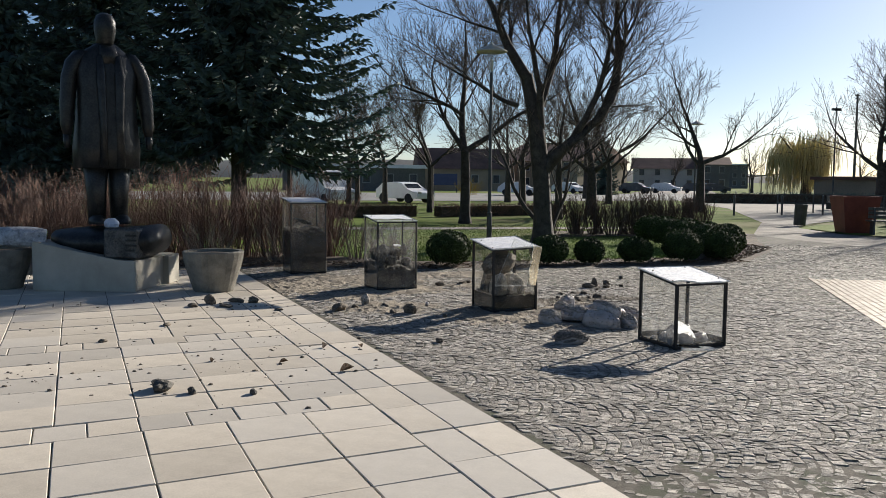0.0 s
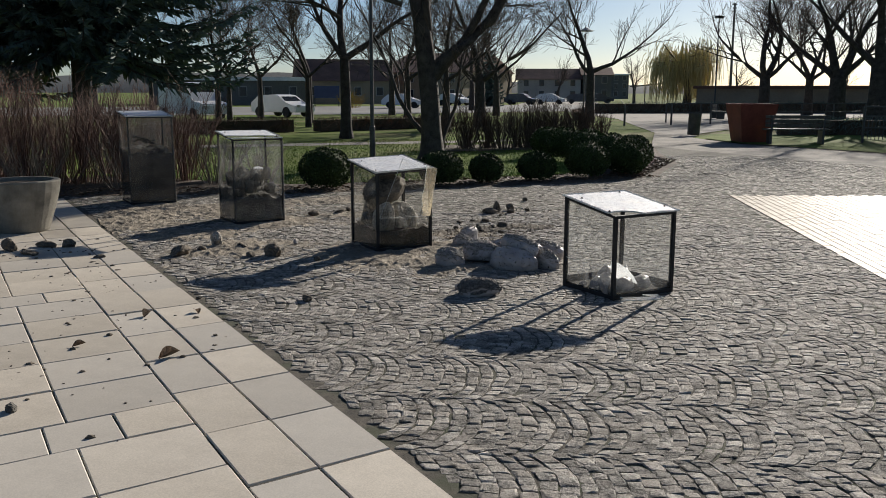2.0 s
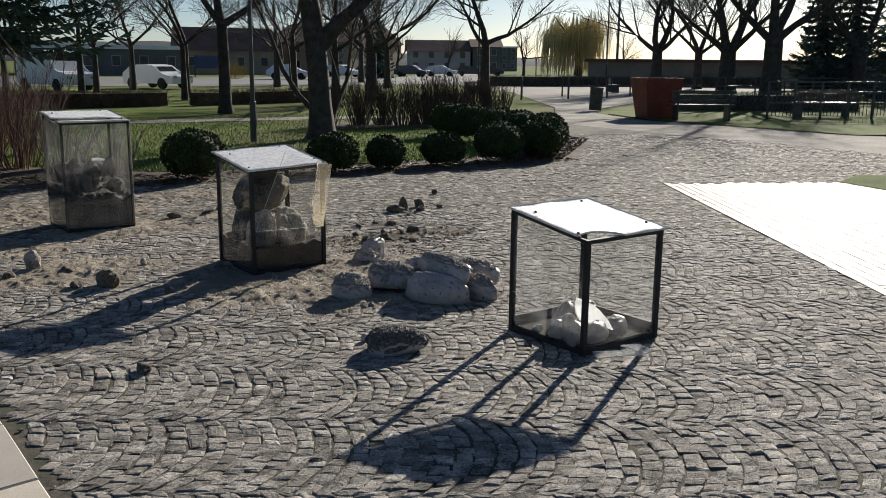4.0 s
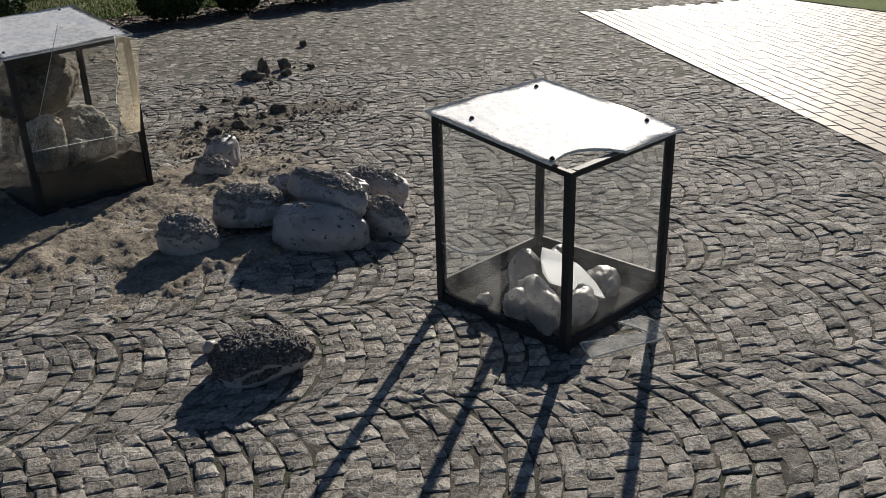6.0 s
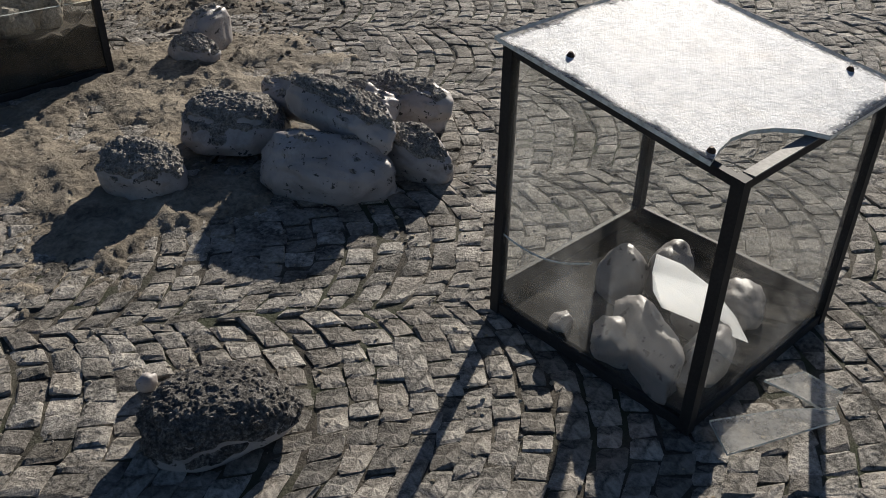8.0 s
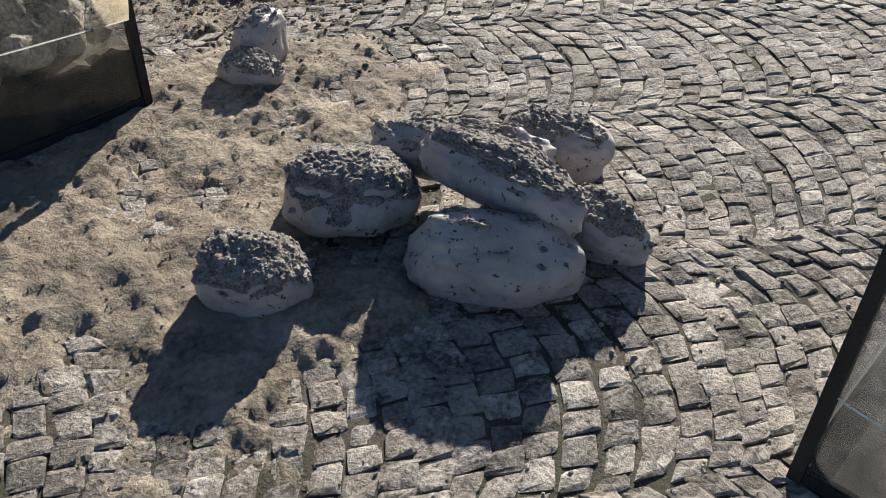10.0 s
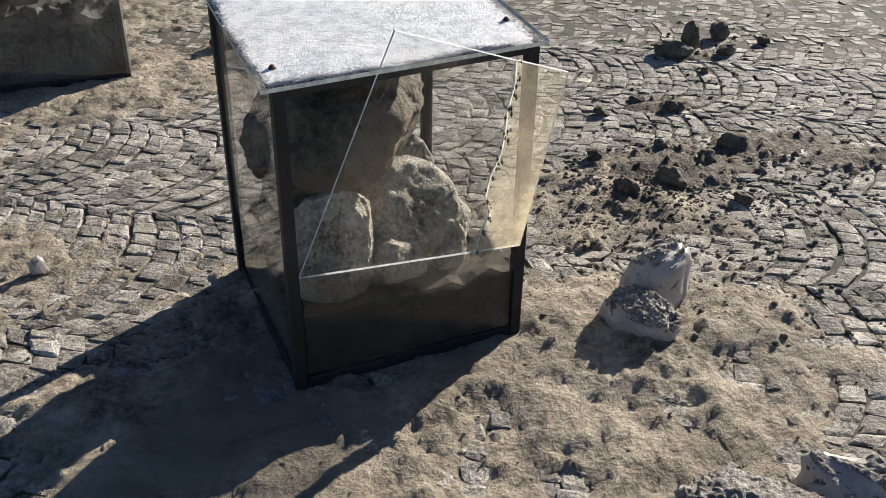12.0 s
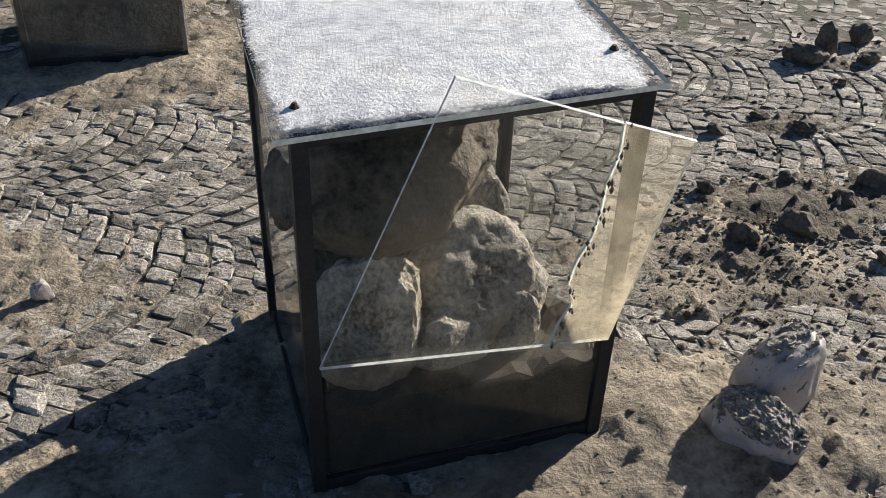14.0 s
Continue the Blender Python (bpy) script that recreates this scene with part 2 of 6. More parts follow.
def frosted():
    """White frosted sheet that lets light through."""
    m, nt, p = nodes_of("frosted_sheet")
    nt.nodes.remove(p)
    n = noise_node(nt, 60, 4)
    col = ramp(nt, n.outputs["Fac"], [(0.35, (0.86, 0.88, 0.90)), (0.6, (0.95, 0.95, 0.95))]).outputs["Color"]
    a, b, mix = nt.nodes.new("ShaderNodeBsdfDiffuse"), nt.nodes.new("ShaderNodeBsdfTranslucent"), nt.nodes.new("ShaderNodeMixShader")
    nt.links.new(col, a.inputs["Color"]), nt.links.new(col, b.inputs["Color"])
    mix.inputs[0].default_value = 0.8
    nt.links.new(a.outputs[0], mix.inputs[1]), nt.links.new(b.outputs[0], mix.inputs[2])
    nt.links.new(mix.outputs[0], nt.nodes["Material Output"].inputs["Surface"])
    return m


FROST = frosted()
SOIL = surface("dark_crumbly_soil", (0.035, 0.029, 0.022), (0.21, 0.175, 0.132), 0.95, 5, 38, 1.0, 0.04)


def crusted_lid(name, cover):
    """Clear sheet with a white crystalline crust that thins out at one corner."""
    m, nt, p = nodes_of(name)
    out = nt.nodes["Material Output"]
    p.inputs["Roughness"].default_value = 0.6
    p.inputs["Specular IOR Level"].default_value = 0.45
    mottle = noise_node(nt, 34, 4, 0.6)
    grain = noise_node(nt, 150, 4, 0.7)
    cloud = noise_node(nt, 5, 5, 0.65)
    tone = ramp(nt, cloud.outputs["Fac"], [(0.3, (0.68, 0.70, 0.73)), (0.52, (0.84, 0.84, 0.84)), (0.72, (0.80, 0.77, 0.73))]).outputs["Color"]
    fleck = ramp(nt, mottle.outputs["Fac"], [(0.36, (0.72, 0.73, 0.75)), (0.56, (1.0, 1.0, 1.0))]).outputs["Color"]
    nt.links.new(mixed(nt, 1.0, tone, fleck, "MULTIPLY"), p.inputs["Base Color"])
    bumped(nt, p, grain.outputs["Fac"], 0.9, 0.004)
    clear = nt.nodes.new("ShaderNodeBsdfTransparent")
    gloss = nt.nodes.new("ShaderNodeBsdfGlossy")
    gloss.inputs["Roughness"].default_value = 0.05
    face = nt.nodes.new("ShaderNodeLayerWeight")
    face.inputs["Blend"].default_value = 0.5
    refl = maths(nt, "ADD", maths(nt, "MULTIPLY", maths(nt, "POWER", face.outputs["Facing"], 5.0), 0.8), 0.035)
    body = nt.nodes.new("ShaderNodeMixShader")
    nt.links.new(refl, body.inputs[0])
    nt.links.new(clear.outputs[0], body.inputs[1])
    nt.links.new(gloss.outputs[0], body.inputs[2])
    tc = nt.nodes.new("ShaderNodeTexCoord")
    sep = nt.nodes.new("ShaderNodeSeparateXYZ")
    nt.links.new(tc.outputs["Object"], sep.inputs[0])
    # distance inwards from the sheet's rim (sheet spans 0..0.65 both ways)
    ex = maths(nt, "MINIMUM", sep.outputs[0], maths(nt, "SUBTRACT", 0.64, sep.outputs[0]))
    ey = maths(nt, "MINIMUM", sep.outputs[1], maths(nt, "SUBTRACT", 0.64, sep.outputs[1]))
    e = maths(nt, "MULTIPLY", maths(nt, "MINIMUM", ex, ey), 9.0)
    f = maths(nt, "ADD", maths(nt, "ADD", maths(nt, "MINIMUM", e, 0.5), maths(nt, "MULTIPLY", cloud.outputs["Fac"], 0.9)), maths(nt, "MULTIPLY", grain.outputs["Fac"], 0.5))
    mask = ramp(nt, f, [(cover, (0, 0, 0)), (cover + 0.16, (1, 1, 1))])
    mix = nt.nodes.new("ShaderNodeMixShader")
    nt.links.new(mask.outputs["Color"], mix.inputs[0])
    nt.links.new(body.outputs[0], mix.inputs[1])
    nt.links.new(p.outputs[0], mix.inputs[2])
    nt.links.new(mix.outputs[0], out.inputs["Surface"])
    return m


LID = crusted_lid("crusted_acrylic_lid", 0.78)


def salt_body(name, pale):
    """Pale, faintly translucent mineral with rosy clouds and a few dark specks of dirt."""
    m, nt, p = nodes_of(name)
    big = noise_node(nt, 7, 4)
    spots = noise_node(nt, 42, 3, 0.6)
    veil = noise_node(nt, 16, 5, 0.7)
    tone = ramp(nt, big.outputs["Fac"], [(0.3, tuple(c * 0.66 for c in pale)), (0.62, pale)]).outputs["Color"]
    grime = ramp(nt, veil.outputs["Fac"], [(0.52, (0, 0, 0)), (0.74, (0.7, 0.7, 0.7))]).outputs["Color"]
    tone = mixed(nt, grime, tone, (0.20, 0.18, 0.16))
    speck = ramp(nt, spots.outputs["Fac"], [(0.62, (0, 0, 0)), (0.66, (1, 1, 1))]).outputs["Color"]
    nt.links.new(mixed(nt, speck, tone, (0.05, 0.045, 0.04)), p.inputs["Base Color"])
    p.inputs["Roughness"].default_value = 0.5
    p.inputs["Subsurface Weight"].default_value = 0.10
    p.inputs["Subsurface Radius"].default_value = (0.03, 0.02, 0.015)
    bumped(nt, p, veil.outputs["Fac"], 0.5, 0.010)
    return m


def salt_crumb(name, dark, mid, light):
    """Dry crumbly crust: dark pits between grey and whitish grains."""
    m, nt, p = nodes_of(name)
    fine = noise_node(nt, 150, 5, 0.7)
    mid_n = noise_node(nt, 45, 4, 0.6)
    f = maths(nt, "ADD", maths(nt, "MULTIPLY", fine.outputs["Fac"], 0.6), maths(nt, "MULTIPLY", mid_n.outputs["Fac"], 0.4))
    nt.links.new(ramp(nt, f, [(0.38, dark), (0.50, mid), (0.64, light)]).outputs["Color"], p.inputs["Base Color"])
    p.inputs["Roughness"].default_value = 0.9
    bumped(nt, p, f, 1.0, 0.020)
    return m


RUBBLE = surface("black_rubble", (0.018, 0.017, 0.015), (0.085, 0.08, 0.07), 0.85, 7, 48, 1.0, 0.02)
SALT = salt_body("salt_rock", (0.43, 0.39, 0.37))
SALT_CLEAN = salt_body("clean_salt_rock", (0.25, 0.232, 0.222))
CRUST = salt_crumb("salt_crust", (0.07, 0.063, 0.055), (0.27, 0.245, 0.215), (0.52, 0.49, 0.44))
CRUST_DARK = salt_crumb("dark_salt_crust", (0.03, 0.028, 0.025), (0.11, 0.10, 0.09), (0.36, 0.34, 0.31))


# ---- mesh helpers ----
def link_mesh(name, verts, faces, mat, parent=None, label="", smooth=False):
    me = bpy.data.meshes.new(name)
    me.from_pydata([tuple(v) for v in verts], [], [tuple(f) for f in faces])
    me.materials.append(mat)
    if smooth:
        me.polygons.foreach_set("use_smooth", [True] * len(me.polygons))
    me.update()
    ob = new(name, me)
    if parent is not None:
        ob.parent = parent
    if label:
        ob["label"] = label
    return ob


def part(name, bm, mat, parent=None, label="", smooth=False):
    me = bpy.data.meshes.new(name)
    bmesh.ops.recalc_face_normals(bm, faces=bm.faces)
    bm.to_mesh(me)
    bm.free()
    for m in (mat if isinstance(mat, (list, tuple)) else [mat]):
        me.materials.append(m)
    if smooth:
        me.polygons.foreach_set("use_smooth", [True] * len(me.polygons))
    ob = new(name, me)
    if parent is not None:
        ob.parent = parent
    if label:
        ob["label"] = label
    return ob


def empty(name, m, label, category, group="", kind=""):
    ob = new(name)
    ob.empty_display_size = 0.1
    ob.matrix_basis = m
    return tagged(ob, label, category, group, kind)


def box(bm, x0, y0, z0, x1, y1, z1, bevel=0.0):
    r = bmesh.ops.create_cube(bm, size=1.0, matrix=Matrix.LocRotScale(((x0 + x1) / 2, (y0 + y1) / 2, (z0 + z1) / 2), None, (x1 - x0, y1 - y0, z1 - z0)))
    if bevel:
        edges = list({e for v in r["verts"] for e in v.link_edges})
        bmesh.ops.bevel(bm, geom=edges, offset=bevel, segments=1, affect="EDGES")
    return bm


def a_box(*a, bevel=0.0):
    return box(bmesh.new(), *a, bevel=bevel)


def prism(pts, z0, z1, bm=None):
    """Upright prism over a polygon; z1 may be a function of (x, y)."""
    bm = bm or bmesh.new()
    zt = z1 if callable(z1) else (lambda x, y: z1)
    lo = [bm.verts.new((x, y, z0)) for x, y in pts]
    hi = [bm.verts.new((x, y, zt(x, y))) for x, y in pts]
    n = len(pts)
    bm.faces.new(lo[::-1]), bm.faces.new(hi)
    for i in range(n):
        bm.faces.new((lo[i], lo[(i + 1) % n], hi[(i + 1) % n], hi[i]))
    return bm


def loft(rings, sides=12, bm=None, caps=True):
    """Rings of (centre, radius_x, radius_y) stacked into one skin."""
    bm = bm or bmesh.new()
    loops = []
    for c, rx, ry in rings:
        loops.append([bm.verts.new((c[0] + rx * math.cos(2 * math.pi * i / sides), c[1] + ry * math.sin(2 * math.pi * i / sides), c[2])) for i in range(sides)])
    for a, b in zip(loops, loops[1:]):
        for i in range(sides):
            bm.faces.new((a[i], a[(i + 1) % sides], b[(i + 1) % sides], b[i]))
    if caps:
        bm.faces.new(loops[0][::-1]), bm.faces.new(loops[-1])
    return bm


def sheet(name, pts, z, mat, label, category="ground"):
    """One flat piece of ground over a polygon."""
    bm = bmesh.new()
    bm.faces.new([bm.verts.new((x, y, z)) for x, y in pts])
    bmesh.ops.triangulate(bm, faces=bm.faces)
    ob = part(name, bm, mat)
    return tagged(ob, label, category, kind="structure")


def rock_bm(size, seed, detail=3, rough=0.22, freq=1.7, flat=0.0, facets=0, crumb=0.0, near=0.0):
    """A lump: sphere cut by random planes, then weathered with noise; sits on z = 0."""
    rng = random.Random(seed)
    bm = bmesh.new()
    bmesh.ops.create_icosphere(bm, subdivisions=detail, radius=1.0)
    planes = []
    for _ in range(facets):
        d = Vector((rng.gauss(0, 1), rng.gauss(0, 1), rng.gauss(0, 0.8))).normalized()
        planes.append((d, rng.uniform(0.55, 0.85) + near))
    off = Vector((rng.uniform(-50, 50), rng.uniform(-50, 50), rng.uniform(-50, 50)))
    for v in bm.verts:
        p = v.co.copy()
        for d, h in planes:
            k = p.dot(d) - h
            if k > 0:
                p -= d * k * 0.92
        n = noise.fractal(p * freq + off, 0.9, 2.1, 4)
        p *= 1.0 + rough * n + 0.030 * noise.fractal(p * 7.0 + off, 0.55, 2.1, 5)
        if crumb:
            p += v.co * crumb * noise.noise(p * 9 + off) * max(0.0, 0.3 + v.co.z)
        if p.z < -0.55:
            p.z = -0.55 + (p.z + 0.55) * 0.15
        if flat and p.z > flat:
            p.z = flat + (p.z - flat) * 0.3
        v.co = Vector((p.x * size[0] / 2, p.y * size[1] / 2, p.z * size[2] / 1.4))
    zmin = min(v.co.z for v in bm.verts)
    for v in bm.verts:
        v.co.z -= zmin
    return bm


def rock(name, x, y, z, size, seed, mat, label, category="rock", rot=0.0, tilt=(0, 0), group="", soft=None, **kw):
    ob = part(name, rock_bm(size, seed, **kw), mat, smooth=kw.get("facets", 0) == 0 if soft is None else soft)
    ob.matrix_basis = pose(x, y, z, tilt[0], tilt[1], rot)
    return tagged(ob, label, category, group)


def tube(V, F, pts, radii, sides):
    """Append a tapered tube along points to the vertex and face lists."""
    base = len(V)
    n = len(pts)
    for i in range(n):
        d = pts[min(i + 1, n - 1)] - pts[max(i - 1, 0)]
        d.normalize()
        a = d.orthogonal().normalized()
        b = d.cross(a)
        for k in range(sides):
            w = 2 * math.pi * k / sides
            V.append(tuple(pts[i] + (a * math.cos(w) + b * math.sin(w)) * radii[i]))
    for i in range(n - 1):
        for k in range(sides):
            k2 = (k + 1) % sides
            F.append((base + i * sides + k, base + i * sides + k2, base + (i + 1) * sides + k2, base + (i + 1) * sides + k))

# ---- ground ----
ROT = 5.7                                   # the paving's grid leans this far from x and y
CU, SU = math.cos(radians(ROT)), math.sin(radians(ROT))


def grid_xy(u, v):
    """From the slab grid (u across, v along its edge) to the world."""
    return 3.0 + u * CU - v * SU, 6.0 + u * SU + v * CU


EDGE_U = 0.05
sheet("ground", [(-900, -500), (1200, -500), (1200, 1500), (-900, 1500)], -0.05, LAWN, "wide green lawn and park ground", "lawn")
cobble_outline = [(-12, -14), (30, -14), (30, 14), (23, 15.5), (21.7, 17), (21.3, 23.3), (22.5, 27), (24, 31), (18.5, 24), (16.4, 20.9), (14.6, 17.94), (13.56, 16.96),
                  (12.5, 15.9), (11.2, 15.25), (8.0, 15.3), (5.3, 15.6), (2.0, 16.6), (-12, 18.0)]
sheet("joint_bed", cobble_outline, -0.0060, JOINT, "dark sandy joint bed between granite setts", "pavement")
bed_outline = [(-12, 18.0), (2.0, 16.6), (5.3, 15.6), (8.0, 15.3), (11.2, 15.25), (12.5, 15.9), (13.56, 16.96), (14.6, 17.94), (16.4, 20.9), (18.5, 24), (17.0, 24.4), (14.6, 21.4), (12.6, 17.9),
               (11.2, 16.7), (8.0, 16.55), (5.6, 17.0), (3.0, 19.6), (-12, 21.0)]
sheet("mulch_bed", bed_outline, -0.004, MULCH, "dark mulched planting bed along the paving", "bed")
sheet("hedge_soil", [(11.3, 24.0), (17.6, 23.6), (19.2, 26.2), (12.4, 26.6)], -0.03, MULCH, "bare brown soil under the thicket", "bed")
sheet("park_path", [(6.0, 28.2), (17.5, 27.6), (17.5, 28.6), (6.0, 29.6)], -0.035, PATHWAY, "narrow pale path through the lawn", "path")
sheet("walkway", [(24, 31), (22.5, 27), (25.5, 30.0), (30, 33.0), (44, 42), (70, 50), (95, 52), (95, 62), (60, 66), (66, 96), (100, 150), (92, 156), (58, 104), (33.5, 47)], -0.03, PATHWAY, "pale paved walkway leading out of the park", "path")
sheet("street", [(-60, 70), (23, 63), (60, 70), (62, 100), (34, 96), (-60, 104)], -0.028, ASPHALT, "grey asphalt street and car park", "road")
sheet("far_paving", [(18.0, -14), (30, -14), (30, 14), (23, 15.5), (21.7, 17), (21.3, 23.3), (22.5, 27), (24, 31), (18.5, 24), (18.0, 23.2)], -0.005, SETT_FAR, "worn grey granite sett paving in the distance", "pavement")
sheet("near_paving", [(3.4, -14), (18.0, -14), (18.0, 3.3), (3.25, 3.3)], -0.005, SETT_FAR, "worn grey granite sett paving behind the start", "pavement")
verge = sheet("grass_verge", [(13.6, 11.6), (14.6, 12.0), (15.6, 11.2), (16.6, 9.0), (17, 4), (14.5, 3), (13.6, 7), (13.2, 9.6)], 0.012, LAWN, "small rounded grass island beside the tan paving", "lawn")
right_grass = sheet("right_lawn", [(22.0, 17.0), (30, 14), (60, 20), (70, 46), (44, 41), (30, 32.2), (25.4, 29.4), (22.6, 26.4), (21.6, 23.4)], -0.002, LAWN, "shaded lawn beside the benches", "lawn")

# setts laid in segmental arcs
ARC_AZ, ARC_W, ARC_R, ROW = radians(-30), 0.70, 0.60, 0.075
BX, BY = math.cos(ARC_AZ), math.sin(ARC_AZ)
AX, AY = -BY, BX


def arc_xy(a, b):
    """From across and along the fans to the world, with the wander of hand-laid courses."""
    wa = 0.045 * noise.noise(Vector((a * 1.1, b * 1.1, 4.0))) + 0.012 * noise.noise(Vector((a * 4.0, b * 4.0, 8.0)))
    wb = 0.060 * noise.noise(Vector((a * 1.2, b * 1.2, 14.0))) + 0.016 * noise.noise(Vector((a * 4.0, b * 4.0, 18.0)))
    a, b = a + wa, b + wb
    return a * AX + b * BX, a * AY + b * BY


def on_cobbles(x, y):
    u = (x - 3.0) * CU + (y - 6.0) * SU
    if u < EDGE_U + 0.03 or x > 18.2:
        return False
    if x < 5.3 and y > 16.6 - (x - 2.0) * 0.30:
        return False
    if 5.3 <= x and y > (15.6 - (x - 5.3) * 0.11 if x < 8 else 15.28 if x < 11.2 else 15.25 + (x - 11.2) * 0.5 if x < 12.5 else 15.9 + (x - 12.5) * 1.0 if x < 14.6 else 17.94 + (x - 14.6) * 1.6):
        return False
    if y < 3.2:
        return False
    return not in_pavers(x, y)


PVX, PVY = 11.35, 12.72                     # far corner of the tan paving
PDX, PDY = -0.505, -0.863                   # along its long edge
PRX, PRY = 0.863, -0.505


def in_pavers(x, y):
    s = (x - PVX) * PDX + (y - PVY) * PDY
    w = (x - PVX) * PRX + (y - PVY) * PRY
    return s > 0.02 - 0.12 * w and w > -0.02 and w < 3.0


rng = random.Random(5)
setts = []                                  # corner lists and turn
half = math.asin(ARC_W / 2 / ARC_R)
n_arc = 10
for col in range(2, 40):
    shift = rng.uniform(0, ROW)
    for row in range(-210, 250):
        a0, b0 = 12.37 - ARC_W * (col - 20), row * ROW + 0.012 * math.sin(row * 0.7 + col * 2) + shift
        xc, yc = arc_xy(a0, b0 + ARC_R)
        if not (1.5 < xc < 19.5 and 1.8 < yc < 25):
            continue
        lean_row = 0.5 * (row % 2) + rng.uniform(-0.12, 0.12)
        cuts = [-half + 2 * half * (i + lean_row + rng.uniform(-0.14, 0.14)) / n_arc for i in range(-1, n_arc + 2)]
        for t0, t1 in zip(cuts, cuts[1:]):
            t0, t1 = max(t0, -half - 0.03 * (row % 2)), min(t1, half + 0.03 * (col % 2))
            if t1 - t0 < 0.055:
                continue
            tm = (t0 + t1) / 2
            x, y = arc_xy(a0 + ARC_R * math.sin(tm), b0 + ARC_R * math.cos(tm))
            if not on_cobbles(x, y):
                continue
            setts.append((a0, b0, t0, t1))


def sett_shape(a0, b0, t0, t1, r, gap=0.0018):
    """One split-faced sett about its middle: four feet and an uneven, nearly flat four-by-four top; and the middle."""
    g = gap / ARC_R
    out = []
    for t, k in ((t0 + g, 0), (t1 - g, 0), (t1 - g, 1), (t0 + g, 1)):
        a = a0 + ARC_R * math.sin(t) + r.uniform(-0.0060, 0.0060)
        b = b0 + ARC_R * math.cos(t) + ROW * k + (-gap if k else gap) + r.uniform(-0.0070, 0.0070)
        out.append(arc_xy(a, b))
    mx, my = sum(p[0] for p in out) / 4, sum(p[1] for p in out) / 4
    tilt_x, tilt_y, lift = r.gauss(0, 0.034), r.gauss(0, 0.034), r.gauss(0, 0.0018)
    q = [(x - mx, y - my) for x, y in out]
    vs = [(x, y, -0.022) for x, y in q]
    for j in range(4):
        for i in range(4):
            u, v = (0.0, 0.13, 0.87, 1.0)[i], (0.0, 0.13, 0.87, 1.0)[j]
            if i in (1, 2) and j in (1, 2):
                u, v = u + r.uniform(-0.06, 0.16) * (1.5 - i) * 2, v + r.uniform(-0.06, 0.16) * (1.5 - j) * 2
            rim = i in (0, 3) or j in (0, 3)
            corner = i in (0, 3) and j in (0, 3)
            x = (q[0][0] * (1 - u) + q[1][0] * u) * (1 - v) + (q[3][0] * (1 - u) + q[2][0] * u) * v
            y = (q[0][1] * (1 - u) + q[1][1] * u) * (1 - v) + (q[3][1] * (1 - u) + q[2][1] * u) * v
            w = 0.94 if corner else 1.0
            x, y = x * w + r.uniform(-0.0024, 0.0024), y * w + r.uniform(-0.0024, 0.0024)
            z = (-0.0030 if rim else 0.0) - (0.0025 if corner else 0.0) + r.uniform(-0.0022, 0.0022)
            vs.append((x, y, z + lift + x * tilt_x + y * tilt_y))
    return vs, mx, my


SETT_FACES = [(4 + j * 4 + i, 5 + j * 4 + i, 9 + j * 4 + i, 8 + j * 4 + i) for j in range(3) for i in range(3)] + \
    [(0, 1, 7, 6, 5, 4), (1, 2, 19, 15, 11, 7), (2, 3, 16, 17, 18, 19), (3, 0, 4, 8, 12, 16)]
cobble = empty("cobblestone_paving", pose(0, 0, 0), "worn grey granite setts laid in arcs with sandy joints", "pavement", kind="structure")
V, F, singles = [], [], []
rng = random.Random(11)
for s in setts:
    vs, mx, my = sett_shape(*s, rng)
    if len(singles) < 290 and math.hypot(mx - 5.1, my - 7.75) < 0.72:
        singles.append((vs, mx, my))
        continue
    k = len(V)
    if math.hypot(mx - 5.2, my - 8.6) > 4.3:  # plain tops where they lie far from the walk
        V.extend((x + mx, y + my, z) for x, y, z in vs[:4] + [vs[4], vs[7], vs[19], vs[16]])
        F.extend(tuple(i + k for i in f) for f in ((4, 5, 6, 7), (0, 1, 5, 4), (1, 2, 6, 5), (2, 3, 7, 6), (3, 0, 4, 7)))
        continue
    V.extend((x + mx, y + my, z) for x, y, z in vs)
    F.extend(tuple(i + k for i in f) for f in SETT_FACES)
tagged(link_mesh("setts", V, F, SETT, cobble), kind="stuff")
for vs, mx, my in singles:
    ob = link_mesh("sett", vs, SETT_FACES, SETT_ONE, cobble)
    ob.matrix_basis = pose(mx, my, 0)

# concrete slabs: border strip, second strip, then fields of slabs with narrow bands between
slab_bed = sheet("slab_bed", [grid_xy(u, v) for u, v in ((EDGE_U, -14), (EDGE_U, 10.3), (-14, 10.3), (-14, -14))], -0.010, JOINT, "dark joints under concrete paving slabs", "pavement")
slab_mesh = {}


def slab_piece(w, d, k):
    key = (round(w, 2), round(d, 2), k)
    if key not in slab_mesh:
        bm = bmesh.new()
        g, r = 0.004, random.Random(k * 7 + int(w * 100))
        pts = [(g + r.uniform(-.002, .002), g), (w - g, g + r.uniform(-.002, .003) + 0.08 * w), (w - g + r.uniform(-.002, .002), d - g + 0.08 * w), (g, d - g + r.uniform(-.003, .002))]
        mid = d / 2 + 0.04 * w
        loops = []
        for ins, z in ((0.0, -0.03), (0.0, -0.002), (0.005, 0.003)):
            loops.append([bm.verts.new((x + (ins if x < w / 2 else -ins), y + (ins if y < mid else -ins), z)) for x, y in pts])
        for a, b in zip(loops, loops[1:]):
            for i in range(4):
                bm.faces.new((a[i], a[(i + 1) % 4], b[(i + 1) % 4], b[i]))
        bm.faces.new(loops[-1])
        me = bpy.data.meshes.new("slab")
        bm.to_mesh(me)
        bm.free()
        me.materials.append(SLAB)
        slab_mesh[key] = me
    return slab_mesh[key]


